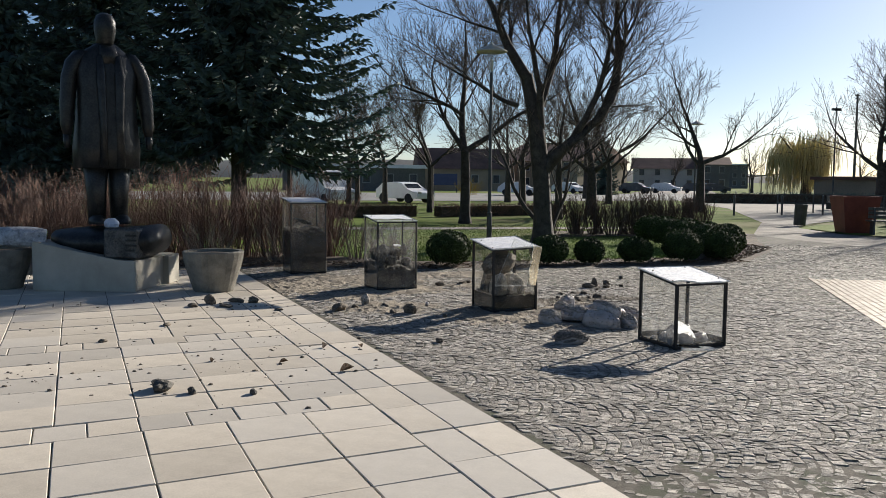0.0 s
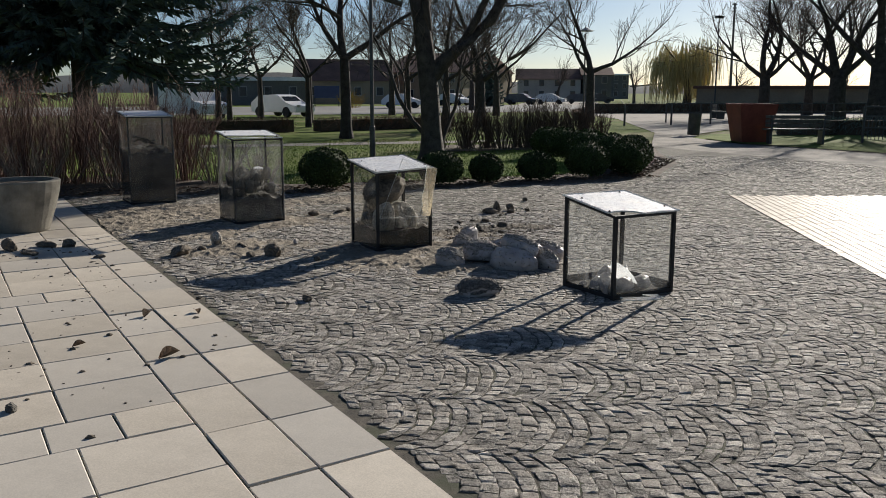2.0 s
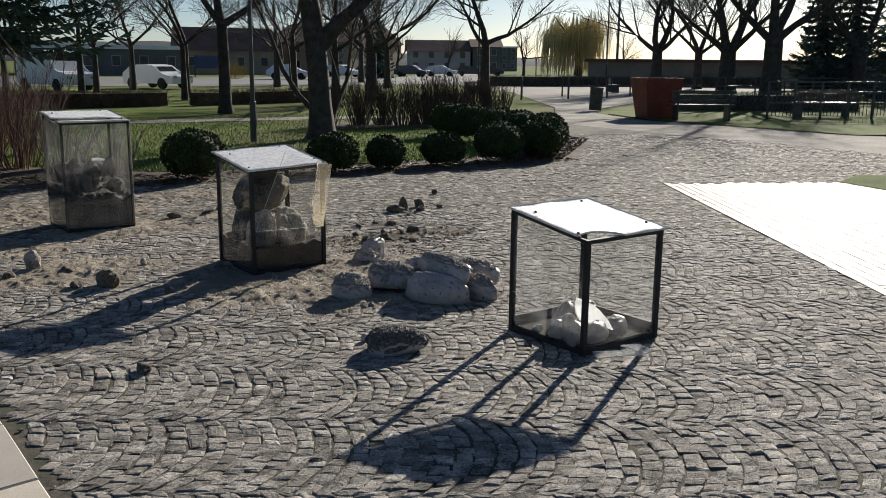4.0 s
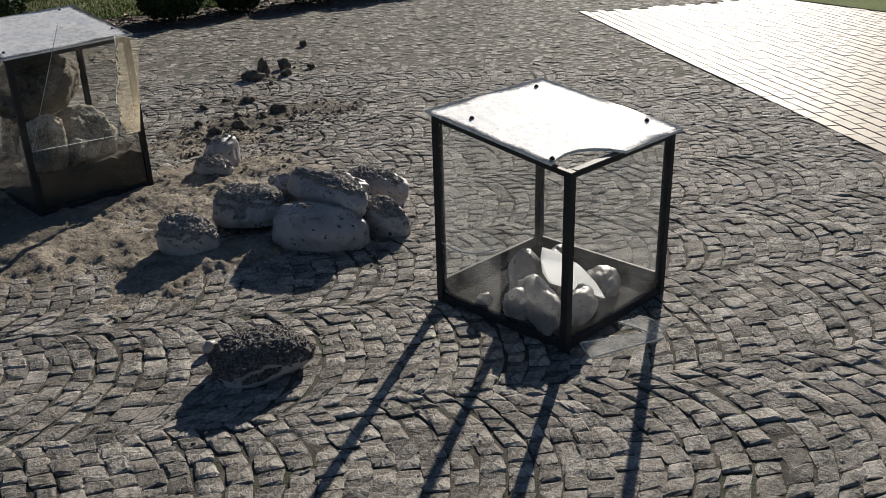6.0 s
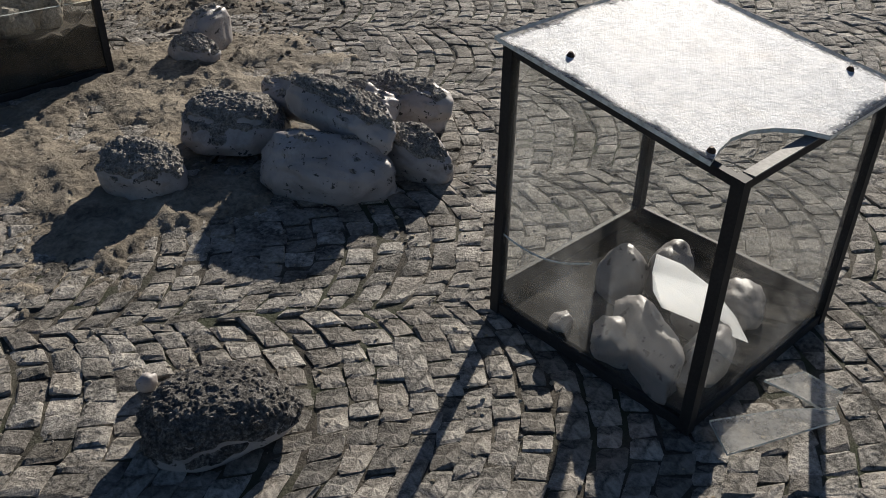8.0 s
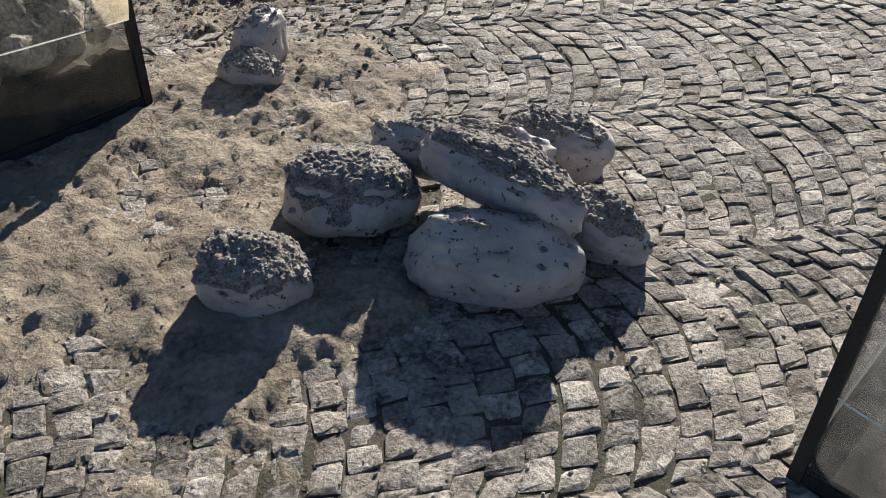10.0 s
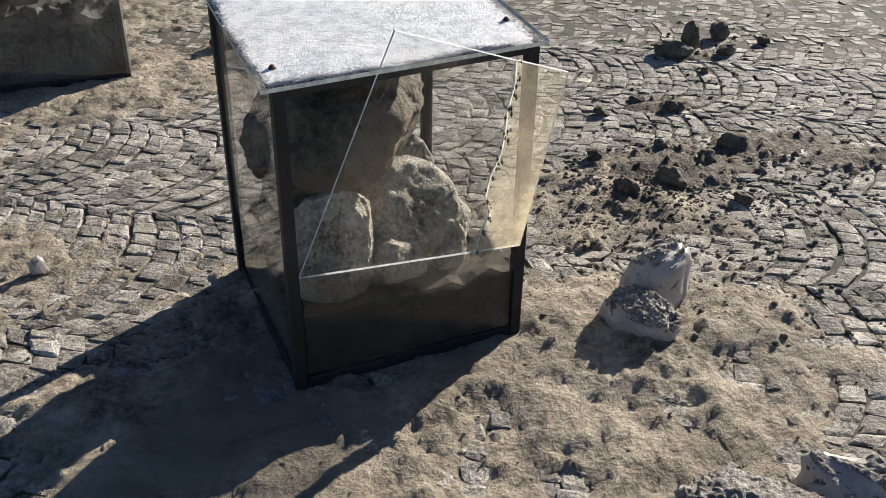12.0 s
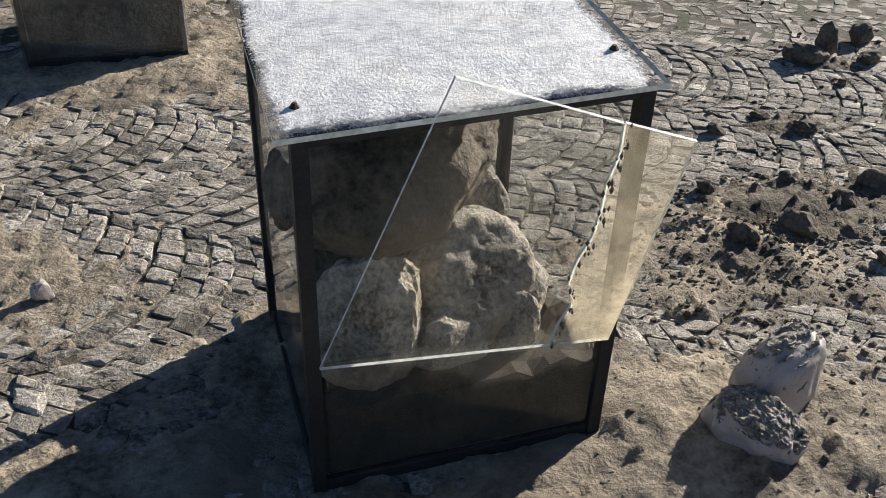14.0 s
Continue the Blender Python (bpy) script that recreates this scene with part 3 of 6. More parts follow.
paving = empty("slab_paving", pose(3.0, 6.0, 0, 0, 0, ROT), "pale concrete slab paving with dark open joints", "pavement", kind="structure")
rng = random.Random(21)
rects = []
for i in range(-14, 17):                    # the two edge strips
    v = 0.19 + 0.63 * i
    if v < 9.7:
        rects.append((-0.30, v, 0.35, 0.63))
        rects.append((-0.62, v, 0.32, 0.63))
FIELD = 2.65 + 0.36
SKEW = 0.08
for f in range(-4, 4):
    base = 0.70 + f * FIELD
    for row in range(5):
        for c in range(20):
            rects.append((-0.62 - 0.53 * (c + 1), base + 0.53 * row, 0.53, 0.53))
    for c in range(32):                     # band of smaller slabs
        rects.append((-0.62 - 0.32 * (c + 1), base - 0.36, 0.32, 0.36))
rects = [r for r in rects if -6 < r[1] < 9.8 and r[0] > -8]
rects.sort(key=lambda r: math.hypot(r[0] + 1.2, r[1] - 1.0))
V, F = [], []
for i, (u, v, w, d) in enumerate(rects):
    lift, tx, ty = rng.uniform(-0.0025, 0.0025), rng.uniform(-0.3, 0.3), rng.uniform(-0.3, 0.3)
    m = pose(u, v + SKEW * (u + 0.6), lift, tx, ty, 0)
    me = slab_piece(w, d, i % 5)
    if i < 290:
        ob = new("slab", me)
        ob.parent = paving
        ob.matrix_basis = m
    else:
        k = len(V)
        V.extend(tuple(m @ p.co) for p in me.vertices)
        F.extend(tuple(j + k for j in p.vertices) for p in me.polygons)
tagged(link_mesh("slabs", V, F, SLAB_REST, paving), kind="stuff")

# tan clay pavers
tan = empty("tan_paving", pose(PVX, PVY, 0, 0, 0, math.degrees(math.atan2(PDY, PDX))), "sunlit tan clay pavers in running bond", "pavement", kind="structure")
bm = a_box(0.0, -0.0, -0.03, 14, 3.0, -0.006)
for v in bm.verts:
    if v.co.x < 1:
        v.co.x = -0.12 * v.co.y + 0.02
part("joint_bed", bm, JOINT, tan)
me = bpy.data.meshes.new("paver")
bm = bmesh.new()
box(bm, 0.003, 0.003, -0.03, 0.197, 0.097, 0.004)
top_edges = [e for e in bm.edges if all(v.co.z > 0 for v in e.verts)]
bmesh.ops.bevel(bm, geom=top_edges, offset=0.004, segments=1, affect="EDGES")
bm.to_mesh(me)
bm.free()
me.materials.append(PAVER_ONE)
V, F, count = [], [], 0
rng = random.Random(31)
for i in range(-3, 70):
    for j in range(30):
        s, w = i * 0.2 + (0.1 if j % 2 else 0.0), j * 0.1
        if s < -0.12 * w:
            continue
        m = pose(s, w, rng.uniform(-0.0015, 0.0015))
        if s < 3.2 and j < 19 and count < 290:
            ob = new("paver", me)
            ob.parent, ob.matrix_basis = tan, m
            count += 1
        else:
            k = len(V)
            V.extend(tuple(m @ p.co) for p in me.vertices)
            F.extend(tuple(q + k for q in p.vertices) for p in me.polygons)
tagged(link_mesh("pavers", V, F, PAVER, tan), kind="stuff")

# trodden sand and dirt lying over the setts round the broken case
SPOTS = ((4.75, 9.75, 0.75, 0.75), (5.25, 9.75, 0.55, 0.5), (5.55, 10.25, 0.45, 0.4), (4.35, 10.2, 0.5, 0.4), (5.0, 9.2, 0.6, 0.35), (5.9, 10.9, 0.55, 0.40), (4.9, 10.6, 0.6, 0.5),
         (3.6, 11.0, 0.9, 0.7), (4.3, 12.6, 0.9, 0.6), (3.2, 14.2, 1.1, 0.9), (5.3, 12.9, 0.7, 0.35), (5.95, 10.2, 0.36, 0.42), (5.75, 9.85, 0.30, 0.25), (3.9, 13.9, 1.3, 0.8), (2.5, 13.4, 0.9, 1.0), (5.6, 14.5, 1.3, 0.5), (3.2, 12.1, 0.8, 0.6), (2.6, 15.6, 1.0, 0.7))


def dirt_height(x, y):
    k = 0.0
    for cx, cy, rx, ry in SPOTS:
        k = max(k, math.exp(-(((x - cx) / rx) ** 2 + ((y - cy) / ry) ** 2)))
    n = noise.fractal(Vector((x * 1.9, y * 1.9, 3.0)), 0.8, 2.0, 5)
    f = noise.fractal(Vector((x * 14, y * 14, 7.0)), 0.7, 2.0, 4)
    c = max(0.0, noise.noise(Vector((x * 30, y * 30, 2.0))) - 0.25)
    z = -0.033 + 0.043 * min(1.0, k * 1.15) + 0.014 * n + 0.011 * f + 0.030 * c + 0.018 * noise.noise(Vector((x * 6.5, y * 6.5, 9.0))) + 0.007 * max(0.0, noise.noise(Vector((x * 62, y * 62, 1.0))))
    mound = math.exp(-(((x - 5.15) / 0.28) ** 2 + ((y - 10.12) / 0.12) ** 2)) * 0.035
    return z + mound


def soil_height(x, y):
    k = max(math.exp(-(((x - cx) / rx) ** 2 + ((y - cy) / ry) ** 2)) for cx, cy, rx, ry in ((6.30, 11.12, 0.62, 0.26), (6.0, 10.95, 0.32, 0.22), (6.75, 11.2, 0.40, 0.24), (6.62, 11.7, 0.22, 0.13), (7.05, 12.28, 0.24, 0.12), (6.95, 11.0, 0.3, 0.15)))
    n = noise.fractal(Vector((x * 4.0, y * 4.0, 31.0)), 0.8, 2.0, 5)
    c = max(0.0, noise.noise(Vector((x * 26, y * 26, 12.0))))
    return -0.030 + 0.044 * k + 0.014 * n + 0.050 * c * c * (0.3 + k) + 0.010 * noise.noise(Vector((x * 60, y * 60, 5.0)))


def ground_patch(name, label, height, mat, x0, y0, w, d, step):
    """A lumpy skin of loose ground, kept only where it rises over the setts' joints."""
    nx, ny = int(w / step), int(d / step)
    V = [(x0 + i * step, y0 + j * step, height(x0 + i * step, y0 + j * step)) for j in range(ny) for i in range(nx)]
    F = []
    for j in range(ny - 1):
        for i in range(nx - 1):
            q = (j * nx + i, j * nx + i + 1, (j + 1) * nx + i + 1, (j + 1) * nx + i)
            if max(V[k][2] for k in q) > -0.016 and min((V[k][0] - 3.0) * CU + (V[k][1] - 6.0) * SU for k in q) > EDGE_U + 0.02:
                F.append(q)
    return tagged(link_mesh(name, V, F, mat, smooth=True), label, "dirt", kind="structure")


ground_patch("sand_patch", "dry sandy dirt trodden over the granite setts", dirt_height, SAND, 2.35, 8.5, 5.0, 6.8, 0.015)
ground_patch("soil_patch", "dark crumbly soil spilled over the setts", soil_height, SOIL, 5.2, 9.8, 2.8, 3.0, 0.013)


# ---- the glass cases ----
def case(x, y, high, low, rot=ROT, label="", pane_mats=(None, None, None, None), lid_pts=None, lid_mat=LID, skip=(), outside=False, lean=0.0):
    """Steel-framed acrylic case; origin at its front-left foot, front edge along local x. low: height in front, high: at the back."""
    S, P = 0.615, (0.020 if outside else 0.027)
    c = empty("display_case", pose(x, y, 0, 0, 0, rot), label, "display case", "broken display cases")
    slope = lambda xx, yy: low + (high - low) * yy / S + lean * xx
    for px, py in ((0, 0), (S - P, 0), (0, S - P), (S - P, S - P)):
        part("post", prism([(px, py), (px + P, py), (px + P, py + P), (px, py + P)], 0, lambda xx, yy: slope(xx, yy) - 0.004), STEEL, c)
    q = P * 0.72
    for name, a in (("bottom_rail", (P, 0.004, 0, S - P, q, 0.03)), ("bottom_rail", (P, S - q, 0, S - P, S - 0.004, 0.085)),
                    ("bottom_rail", (0.004, P, 0, q, S - P, 0.03)), ("bottom_rail", (S - q, P, 0, S - 0.004, S - P, 0.085))):
        part(name, a_box(*a, bevel=0.002), STEEL, c)
    for x0, y0, x1, y1 in ((P, 0.002, S - P, q), (P, S - q, S - P, S - 0.002), (0.002, P, q, S - P), (S - q, P, S - 0.002, S - P)):
        bm = prism([(x0, y0), (x1, y0), (x1, y1), (x0, y1)], 0, lambda xx, yy: slope(xx, yy) - 0.006)
        for v in bm.verts:
            if v.co.z < 0.1:
                v.co.z = slope(v.co.x, v.co.y) - 0.006 - q
        part("top_rail", bm, STEEL, c)
    sides = (("front", 0.0, -0.009, S, -0.003), ("right", S + 0.003, 0.0, S + 0.009, S), ("back", 0.0, S + 0.003, S, S + 0.009), ("left", -0.009, 0.0, -0.003, S)) if outside else (("front", P, 0.009, S - P, 0.015), ("right", S - 0.015, P, S - 0.009, S - P), ("back", P, S - 0.015, S - P, S - 0.009), ("left", 0.009, P, 0.015, S - P))
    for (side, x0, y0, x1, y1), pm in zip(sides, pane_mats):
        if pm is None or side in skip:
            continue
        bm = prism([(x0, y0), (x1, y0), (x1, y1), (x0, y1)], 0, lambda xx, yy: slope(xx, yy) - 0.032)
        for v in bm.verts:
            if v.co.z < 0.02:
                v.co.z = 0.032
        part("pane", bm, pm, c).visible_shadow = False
    o = 0.018
    pts = lid_pts or [(-o, -o), (S + o, -o), (S + o, S + o), (-o, S + o)]
    tilt = math.degrees(math.atan2(high - low, S))
    lid_sheet(c, pts, low, tilt, lid_mat, roll=-math.degrees(math.atan(lean)))
    for bx, by in ((0.012, 0.085) if lid_pts else (0.018, 0.055), (S - 0.035, 0.10), (0.06, S - 0.14), (S - 0.09, S - 0.05)):
        if lid_pts and by < 0.06:
            continue
        part("bolt", loft([((bx, by, slope(bx, by) + 0.008), 0.009, 0.009), ((bx, by, slope(bx, by) + 0.013), 0.009, 0.009), ((bx, by, slope(bx, by) + 0.020), 0.004, 0.004)], 8), RUST, c)
    return c


def lid_sheet(c, pts, low, tilt, mat, lift=0.0, name="lid", turn=0.0, roll=0.0):
    o = 0.018
    bm = prism([(px + o, py + o) for px, py in pts], 0.0, 0.010)
    for f in bm.faces:
        f.material_index = 1 if abs(f.calc_center_median().z - 0.005) < 0.002 else 0
    ob = part(name, bm, [mat, EDGE], c)
    ob.matrix_basis = pose(-o, -o, low - 0.002 + lift, tilt, roll, turn)
    return ob


# the lowest case, its lid bitten away at one corner
bite = [(-0.018, 0.066), (0.03, 0.082), (0.09, 0.093), (0.15, 0.086), (0.20, 0.064), (0.245, 0.028), (0.275, -0.018), (0.633, -0.018), (0.633, 0.633), (-0.018, 0.633)]
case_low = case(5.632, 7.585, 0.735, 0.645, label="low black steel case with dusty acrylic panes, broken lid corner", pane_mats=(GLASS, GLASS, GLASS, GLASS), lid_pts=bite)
part("rail_face", prism([(0.034, 0.0), (0.60, 0.0), (0.60, 0.026), (0.034, 0.026)], 0.640, 0.643), RAIL_GREY, case_low, "bare worn metal rail under the broken lid")
part("floor_plate", a_box(0.018, 0.018, 0.002, 0.597, 0.597, 0.040), surface("black_floor", (0.008, 0.008, 0.007), (0.035, 0.032, 0.028), 0.95, 7, 60, 0.4, 0.003, spec=0.1), case_low)
# bright edge of the old break in the side pane
pts = [Vector((0.0085, 0.60 - 0.28 * k / 10, 0.245 + 0.05 * (k / 10) ** 2 - 0.02 * math.sin(k * 0.31))) for k in range(11)]
V, F = [], []
tube(V, F, pts, [0.0022] * 11, 5)
link_mesh("crack", V, F, EDGE, case_low, "bright broken edge in the pane")

# the case with the smashed front
case_mid = case(4.715, 10.243, 0.862, 0.777, label="black steel case with smashed acrylic front, stones inside", pane_mats=(None, GLASS_SIDE, GLASS_SIDE, GLASS_DIRTY), skip=("front",), lean=0.042)
mid_lid = next(o for o in case_mid.children if o.name.startswith("lid"))
mid_lid.location.x, mid_lid.location.y = -0.028, -0.026
shard = prism([(0.034, 0.0), (0.585, 0.0), (0.585, 0.305), (0.53, 0.292), (0.44, 0.278), (0.33, 0.272), (0.2, 0.287), (0.034, 0.292)], 0.0, 0.006)
ob = part("pane_stump", shard, GLASS_SOOT, case_mid, "muddy lower stump of the broken pane")
ob.matrix_basis = pose(0, 0.012, 0.028, 90, 0, 0)
# the loose front sheet leaning outward, in two shards along a muddy crack
lean = empty("leaning_pane", pose(4.738, 10.222, 0.335, 0, 0, 0), "large cracked acrylic pane leaning out of the case", "broken pane")
A, B, C2, D2 = Vector((0.0, 0.0, 0.0)), Vector((0.190, -0.135, 0.585)), Vector((0.538, -0.165, 0.482)), Vector((0.535, 0.0, -0.005))
K1, K2 = B.lerp(C2, 0.70), A.lerp(D2, 0.80)
nrm = (B - A).cross(D2 - A).normalized()


def flat_piece(name, pts, mat, thick=0.006, label=""):
    bm = bmesh.new()
    lo = [bm.verts.new(p) for p in pts]
    hi = [bm.verts.new(p + nrm * thick) for p in pts]
    bm.faces.new(lo), bm.faces.new(hi[::-1])
    n = len(pts)
    rim = [bm.faces.new((lo[i], hi[i], hi[(i + 1) % n], lo[(i + 1) % n])) for i in range(n)]
    for f in rim:
        f.material_index = 1
    ob = part(name, bm, [mat, EDGE], lean, label)
    ob.visible_shadow = False
    return ob


rng = random.Random(3)
crack = [K1.lerp(K2, k / 9) + (D2 - A).normalized() * rng.uniform(-0.012, 0.012) for k in range(10)]
flat_piece("shard", [A, B] + crack + [], GLASS_LOOSE, label="clear dusty acrylic shard")
flat_piece("shard", [c + (D2 - A).normalized() * 0.003 for c in crack[::-1]] + [C2, D2], GLASS_FILM, label="shard filmed with dried tan mud")
V, F = [], []
for k in range(60):
    p = crack[min(8, int(k / 60 * 9))].lerp(crack[min(9, int(k / 60 * 9) + 1)], rng.random()) + (D2 - A).normalized() * rng.uniform(-0.004, 0.012) - nrm * 0.002
    r = rng.uniform(0.001, 0.0045)
    k0 = len(V)
    for d in ((1, 0, 0), (-1, 0, 0), (0, 0, 1.8), (0, 0, -1.8), (0, 1, 0), (0, -1, 0)):
        V.append(tuple(p + Vector(d) * r))
    for f in ((0, 2, 4), (2, 1, 4), (1, 3, 4), (3, 0, 4), (2, 0, 5), (1, 2, 5), (3, 1, 5), (0, 3, 5)):
        F.append(tuple(k0 + i for i in f))
tagged(link_mesh("dried_mud", V, F, CLOD, lean, "dark mud caught along the crack"), kind="stuff")

# taller cases behind
lid_a = [(-0.018, 0.25), (0.22, 0.20), (0.40, 0.24), (0.633, 0.12), (0.633, 0.633), (-0.018, 0.633)]
case_tall = case(3.80, 12.62, 1.07, 1.005, label="tall acrylic case half full of dark stones, lid broken in two", outside=True, pane_mats=(GLASS_HAZE, GLASS_HAZE, GLASS, GLASS_HAZE), lid_pts=lid_a)
lid_sheet(case_tall, [(-0.018, -0.018), (0.60, -0.018), (0.633, 0.10), (0.40, 0.23), (0.20, 0.19), (-0.018, 0.24)], 1.0, -2.0, LID, 0.012, "lid_shard", -4.0)
case_top = case(2.86, 15.08, 1.27, 1.21, label="tallest acrylic case, grimy and packed with dark earth", outside=True, pane_mats=(GLASS_HAZE, GLASS_HAZE, GLASS_DIRTY, GLASS_HAZE))

# what lies in them
GR_IN = "stones kept in the cases"


def local(cx, cy, u, v):
    return cx + u * CU - v * SU, cy + u * SU + v * CU


def put_rock(cx, cy, u, v, z, size, seed, mat, label, rot=0, tilt=(0, 0), **kw):
    x, y = local(cx, cy, u, v)
    return rock("stone", x, y, z, size, seed, mat, label, "stone", rot + ROT, tilt, GR_IN, **kw)


def fill(cx, cy, h0, h1, mat, name, label, seed):
    """Loose fill inside a case with an uneven top."""
    bm = bmesh.new()
    N, S0, S1 = 16, 0.0165, 0.5985
    grid = [[bm.verts.new((S0 + (S1 - S0) * i / N, S0 + (S1 - S0) * j / N, h0 + (h1 - h0) * j / N + 0.03 * noise.fractal(Vector((i * 0.4, j * 0.4, seed)), 0.9, 2, 3))) for i in range(N + 1)] for j in range(N + 1)]
    for j in range(N):
        for i in range(N):
            bm.faces.new((grid[j][i], grid[j][i + 1], grid[j + 1][i + 1], grid[j + 1][i]))
    ring = [grid[0][i] for i in range(N + 1)] + [grid[j][N] for j in range(1, N + 1)] + [grid[N][i] for i in range(N - 1, -1, -1)] + [grid[j][0] for j in range(N - 1, 0, -1)]
    low = [bm.verts.new((v.co.x, v.co.y, 0.034)) for v in ring]
    for i in range(len(ring)):
        k = (i + 1) % len(ring)
        bm.faces.new((ring[i], low[i], low[k], ring[k]))
    bm.faces.new(low[::-1])
    ob = part(name, bm, mat)
    ob.matrix_basis = pose(cx, cy, 0, 0, 0, ROT)
    return tagged(ob, label, "earth")


L, M = (5.632, 7.585), (4.715, 10.243)
def low_stone(x, y, z, size, seed, rot, tilt, label, mat=SALT_CLEAN):
    rock("stone", x, y, z, size, seed, mat, label, "stone", rot, tilt, GR_IN, rough=0.16, facets=5, soft=True, near=0.14, freq=1.5, crumb=0.03, detail=4)


low_stone(5.715, 7.790, 0.030, (0.31, 0.125, 0.115), 41, 66, (0, -10), "long pale salt stone lying from the corner inward")
low_stone(5.665, 7.855, 0.034, (0.15, 0.10, 0.085), 44, 75, (0, 0), "low pale salt stone by the pane")
low_stone(5.855, 8.010, 0.034, (0.155, 0.13, 0.125), 42, 40, (0, 6), "rounded grey salt stone at the back")
low_stone(5.965, 7.945, 0.034, (0.14, 0.11, 0.13), 43, 10, (0, 0), "upright grey salt stone behind the shard")
low_stone(5.800, 7.690, 0.034, (0.21, 0.12, 0.10), 45, 12, (0, 0), "squat pale salt stone under the shard")
low_stone(6.030, 7.775, 0.034, (0.19, 0.14, 0.085), 46, 35, (0, 0), "low grey salt stone by the side pane")
low_stone(5.905, 7.800, 0.034, (0.14, 0.12, 0.075), 49, 80, (0, 0), "flat grey salt stone on the case floor")
low_stone(5.640, 8.000, 0.034, (0.07, 0.06, 0.04), 48, 0, (0, 0), "flat pale salt chip on the case floor")
bm = bmesh.new()
rim = [Vector(p) for p in ((5.838, 7.902, 0.228), (5.815, 7.888, 0.195), (5.806, 7.870, 0.152), (5.818, 7.845, 0.112), (5.860, 7.745, 0.102), (5.902, 7.650, 0.092), (5.905, 7.700, 0.135), (5.893, 7.765, 0.182), (5.870, 7.845, 0.215))]
lo, hi = [bm.verts.new(p) for p in rim], [bm.verts.new(p + Vector((-0.004, -0.003, 0.007))) for p in rim]
bm.faces.new(lo[::-1]), bm.faces.new(hi)
for a in range(len(rim)):
    b = (a + 1) % len(rim)
    bm.faces.new((lo[a], lo[b], hi[b], hi[a]))
ob = part("acrylic_shard", bm, FROST)
tagged(ob, "white frosted acrylic shard lying on stones in the case", "shard")
GR_SH = "acrylic shards on the ground"
for pts, x, y, rz, tl in (([(0, 0), (-0.035, -0.09), (0.255, -0.145), (0.275, -0.115), (0.16, -0.055)], 5.69, 7.575, -6, 3), ([(0, 0), (0.10, -0.045), (0.11, -0.14), (0.03, -0.16), (0.02, -0.08)], 5.90, 7.585, 4, 5)):
    ob = part("acrylic_shard", prism(pts, 0, 0.007), GLASS_SHARD)
    ob.data.materials.append(EDGE)
    for p in ob.data.polygons:
        p.material_index = 1 if abs(p.normal.z) < 0.5 else 0
    ob.visible_shadow = False
    ob.matrix_basis = pose(x, y, 0.018, tl, -tl * 0.5, rz)
    tagged(ob, "clear broken acrylic shard lying on the setts", "shard", GR_SH)

fill(*M, 0.20, 0.22, surface("muddy_fill", (0.022, 0.018, 0.013), (0.075, 0.06, 0.043), 0.95, 6, 60, 0.8, 0.008), "earth_fill", "brown earth packed into the bottom of the case", 1.0)
put_rock(*M, 0.355, 0.235, 0.185, (0.33, 0.31, 0.235), 51, ROCK, "large rounded limestone boulder with sandy crust", 15, (2, 10), detail=5, facets=5, rough=0.10, freq=1.2, crumb=0.02, near=0.14, soft=True)
put_rock(*M, 0.130, 0.135, 0.185, (0.24, 0.19, 0.25), 52, ROCK, "angular grey limestone block", -20, (4, 8), detail=5, facets=7, rough=0.10, crumb=0.03, near=0.06, soft=False)
put_rock(*M, 0.295, 0.085, 0.20, (0.20, 0.12, 0.115), 53, ROCK, "broken limestone piece with a pale face", 10, (0, 14), detail=4, facets=9, rough=0.06)
put_rock(*M, 0.445, 0.12, 0.20, (0.12, 0.11, 0.115), 54, ROCK, "small pale limestone block", 30, detail=4, facets=9, rough=0.06)
put_rock(*M, 0.47, 0.20, 0.20, (0.19, 0.17, 0.125), 58, ROCK, "low flat-topped limestone block", 8, (0, 4), detail=4, facets=8, rough=0.06)
put_rock(*M, 0.51, 0.50, 0.20, (0.15, 0.14, 0.17), 55, ROCK, "grey limestone block at the back", 50, detail=4, facets=7, rough=0.1)
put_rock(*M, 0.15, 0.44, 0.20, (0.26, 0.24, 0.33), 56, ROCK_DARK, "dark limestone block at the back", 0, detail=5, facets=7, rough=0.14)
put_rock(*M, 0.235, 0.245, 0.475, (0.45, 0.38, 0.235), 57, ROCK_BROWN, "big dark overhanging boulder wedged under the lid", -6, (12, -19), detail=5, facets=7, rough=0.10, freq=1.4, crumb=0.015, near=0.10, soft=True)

rng = random.Random(61)
T, Q = (3.80, 12.62), (2.86, 15.08)
fill(*T, 0.30, 0.42, RUBBLE, "rubble_fill", "dark rubble filling the lower half of the case", 4.0)
for k in range(34):
    side = rng.random()
    u, v = rng.uniform(0.09, 0.52), rng.uniform(0.09, 0.5)
    if k < 16:
        u, v = (0.10, v) if k % 2 else (u, 0.10)
    z = rng.uniform(0.05, 0.42) if k < 16 else rng.uniform(0.40, 0.50)
    put_rock(*T, u, v, z, (rng.uniform(.13, .2), rng.uniform(.12, .18), rng.uniform(.12, .17)), 70 + k, RUBBLE, "dark rubble stone heaped in the case", rng.uniform(0, 180), detail=2, facets=6, rough=0.15)
bm = prism([(0, 0), (0.17, -0.02), (0.20, 0.03), (0.09, 0.08), (0.02, 0.06)], 0, 0.008)
ob = part("acrylic_shard", bm, LID)
ob.matrix_basis = pose(*local(*T, 0.27, 0.10), 0.63, 28, 6, 4)
tagged(ob, "white frosted shard fallen on the dark stones", "shard")
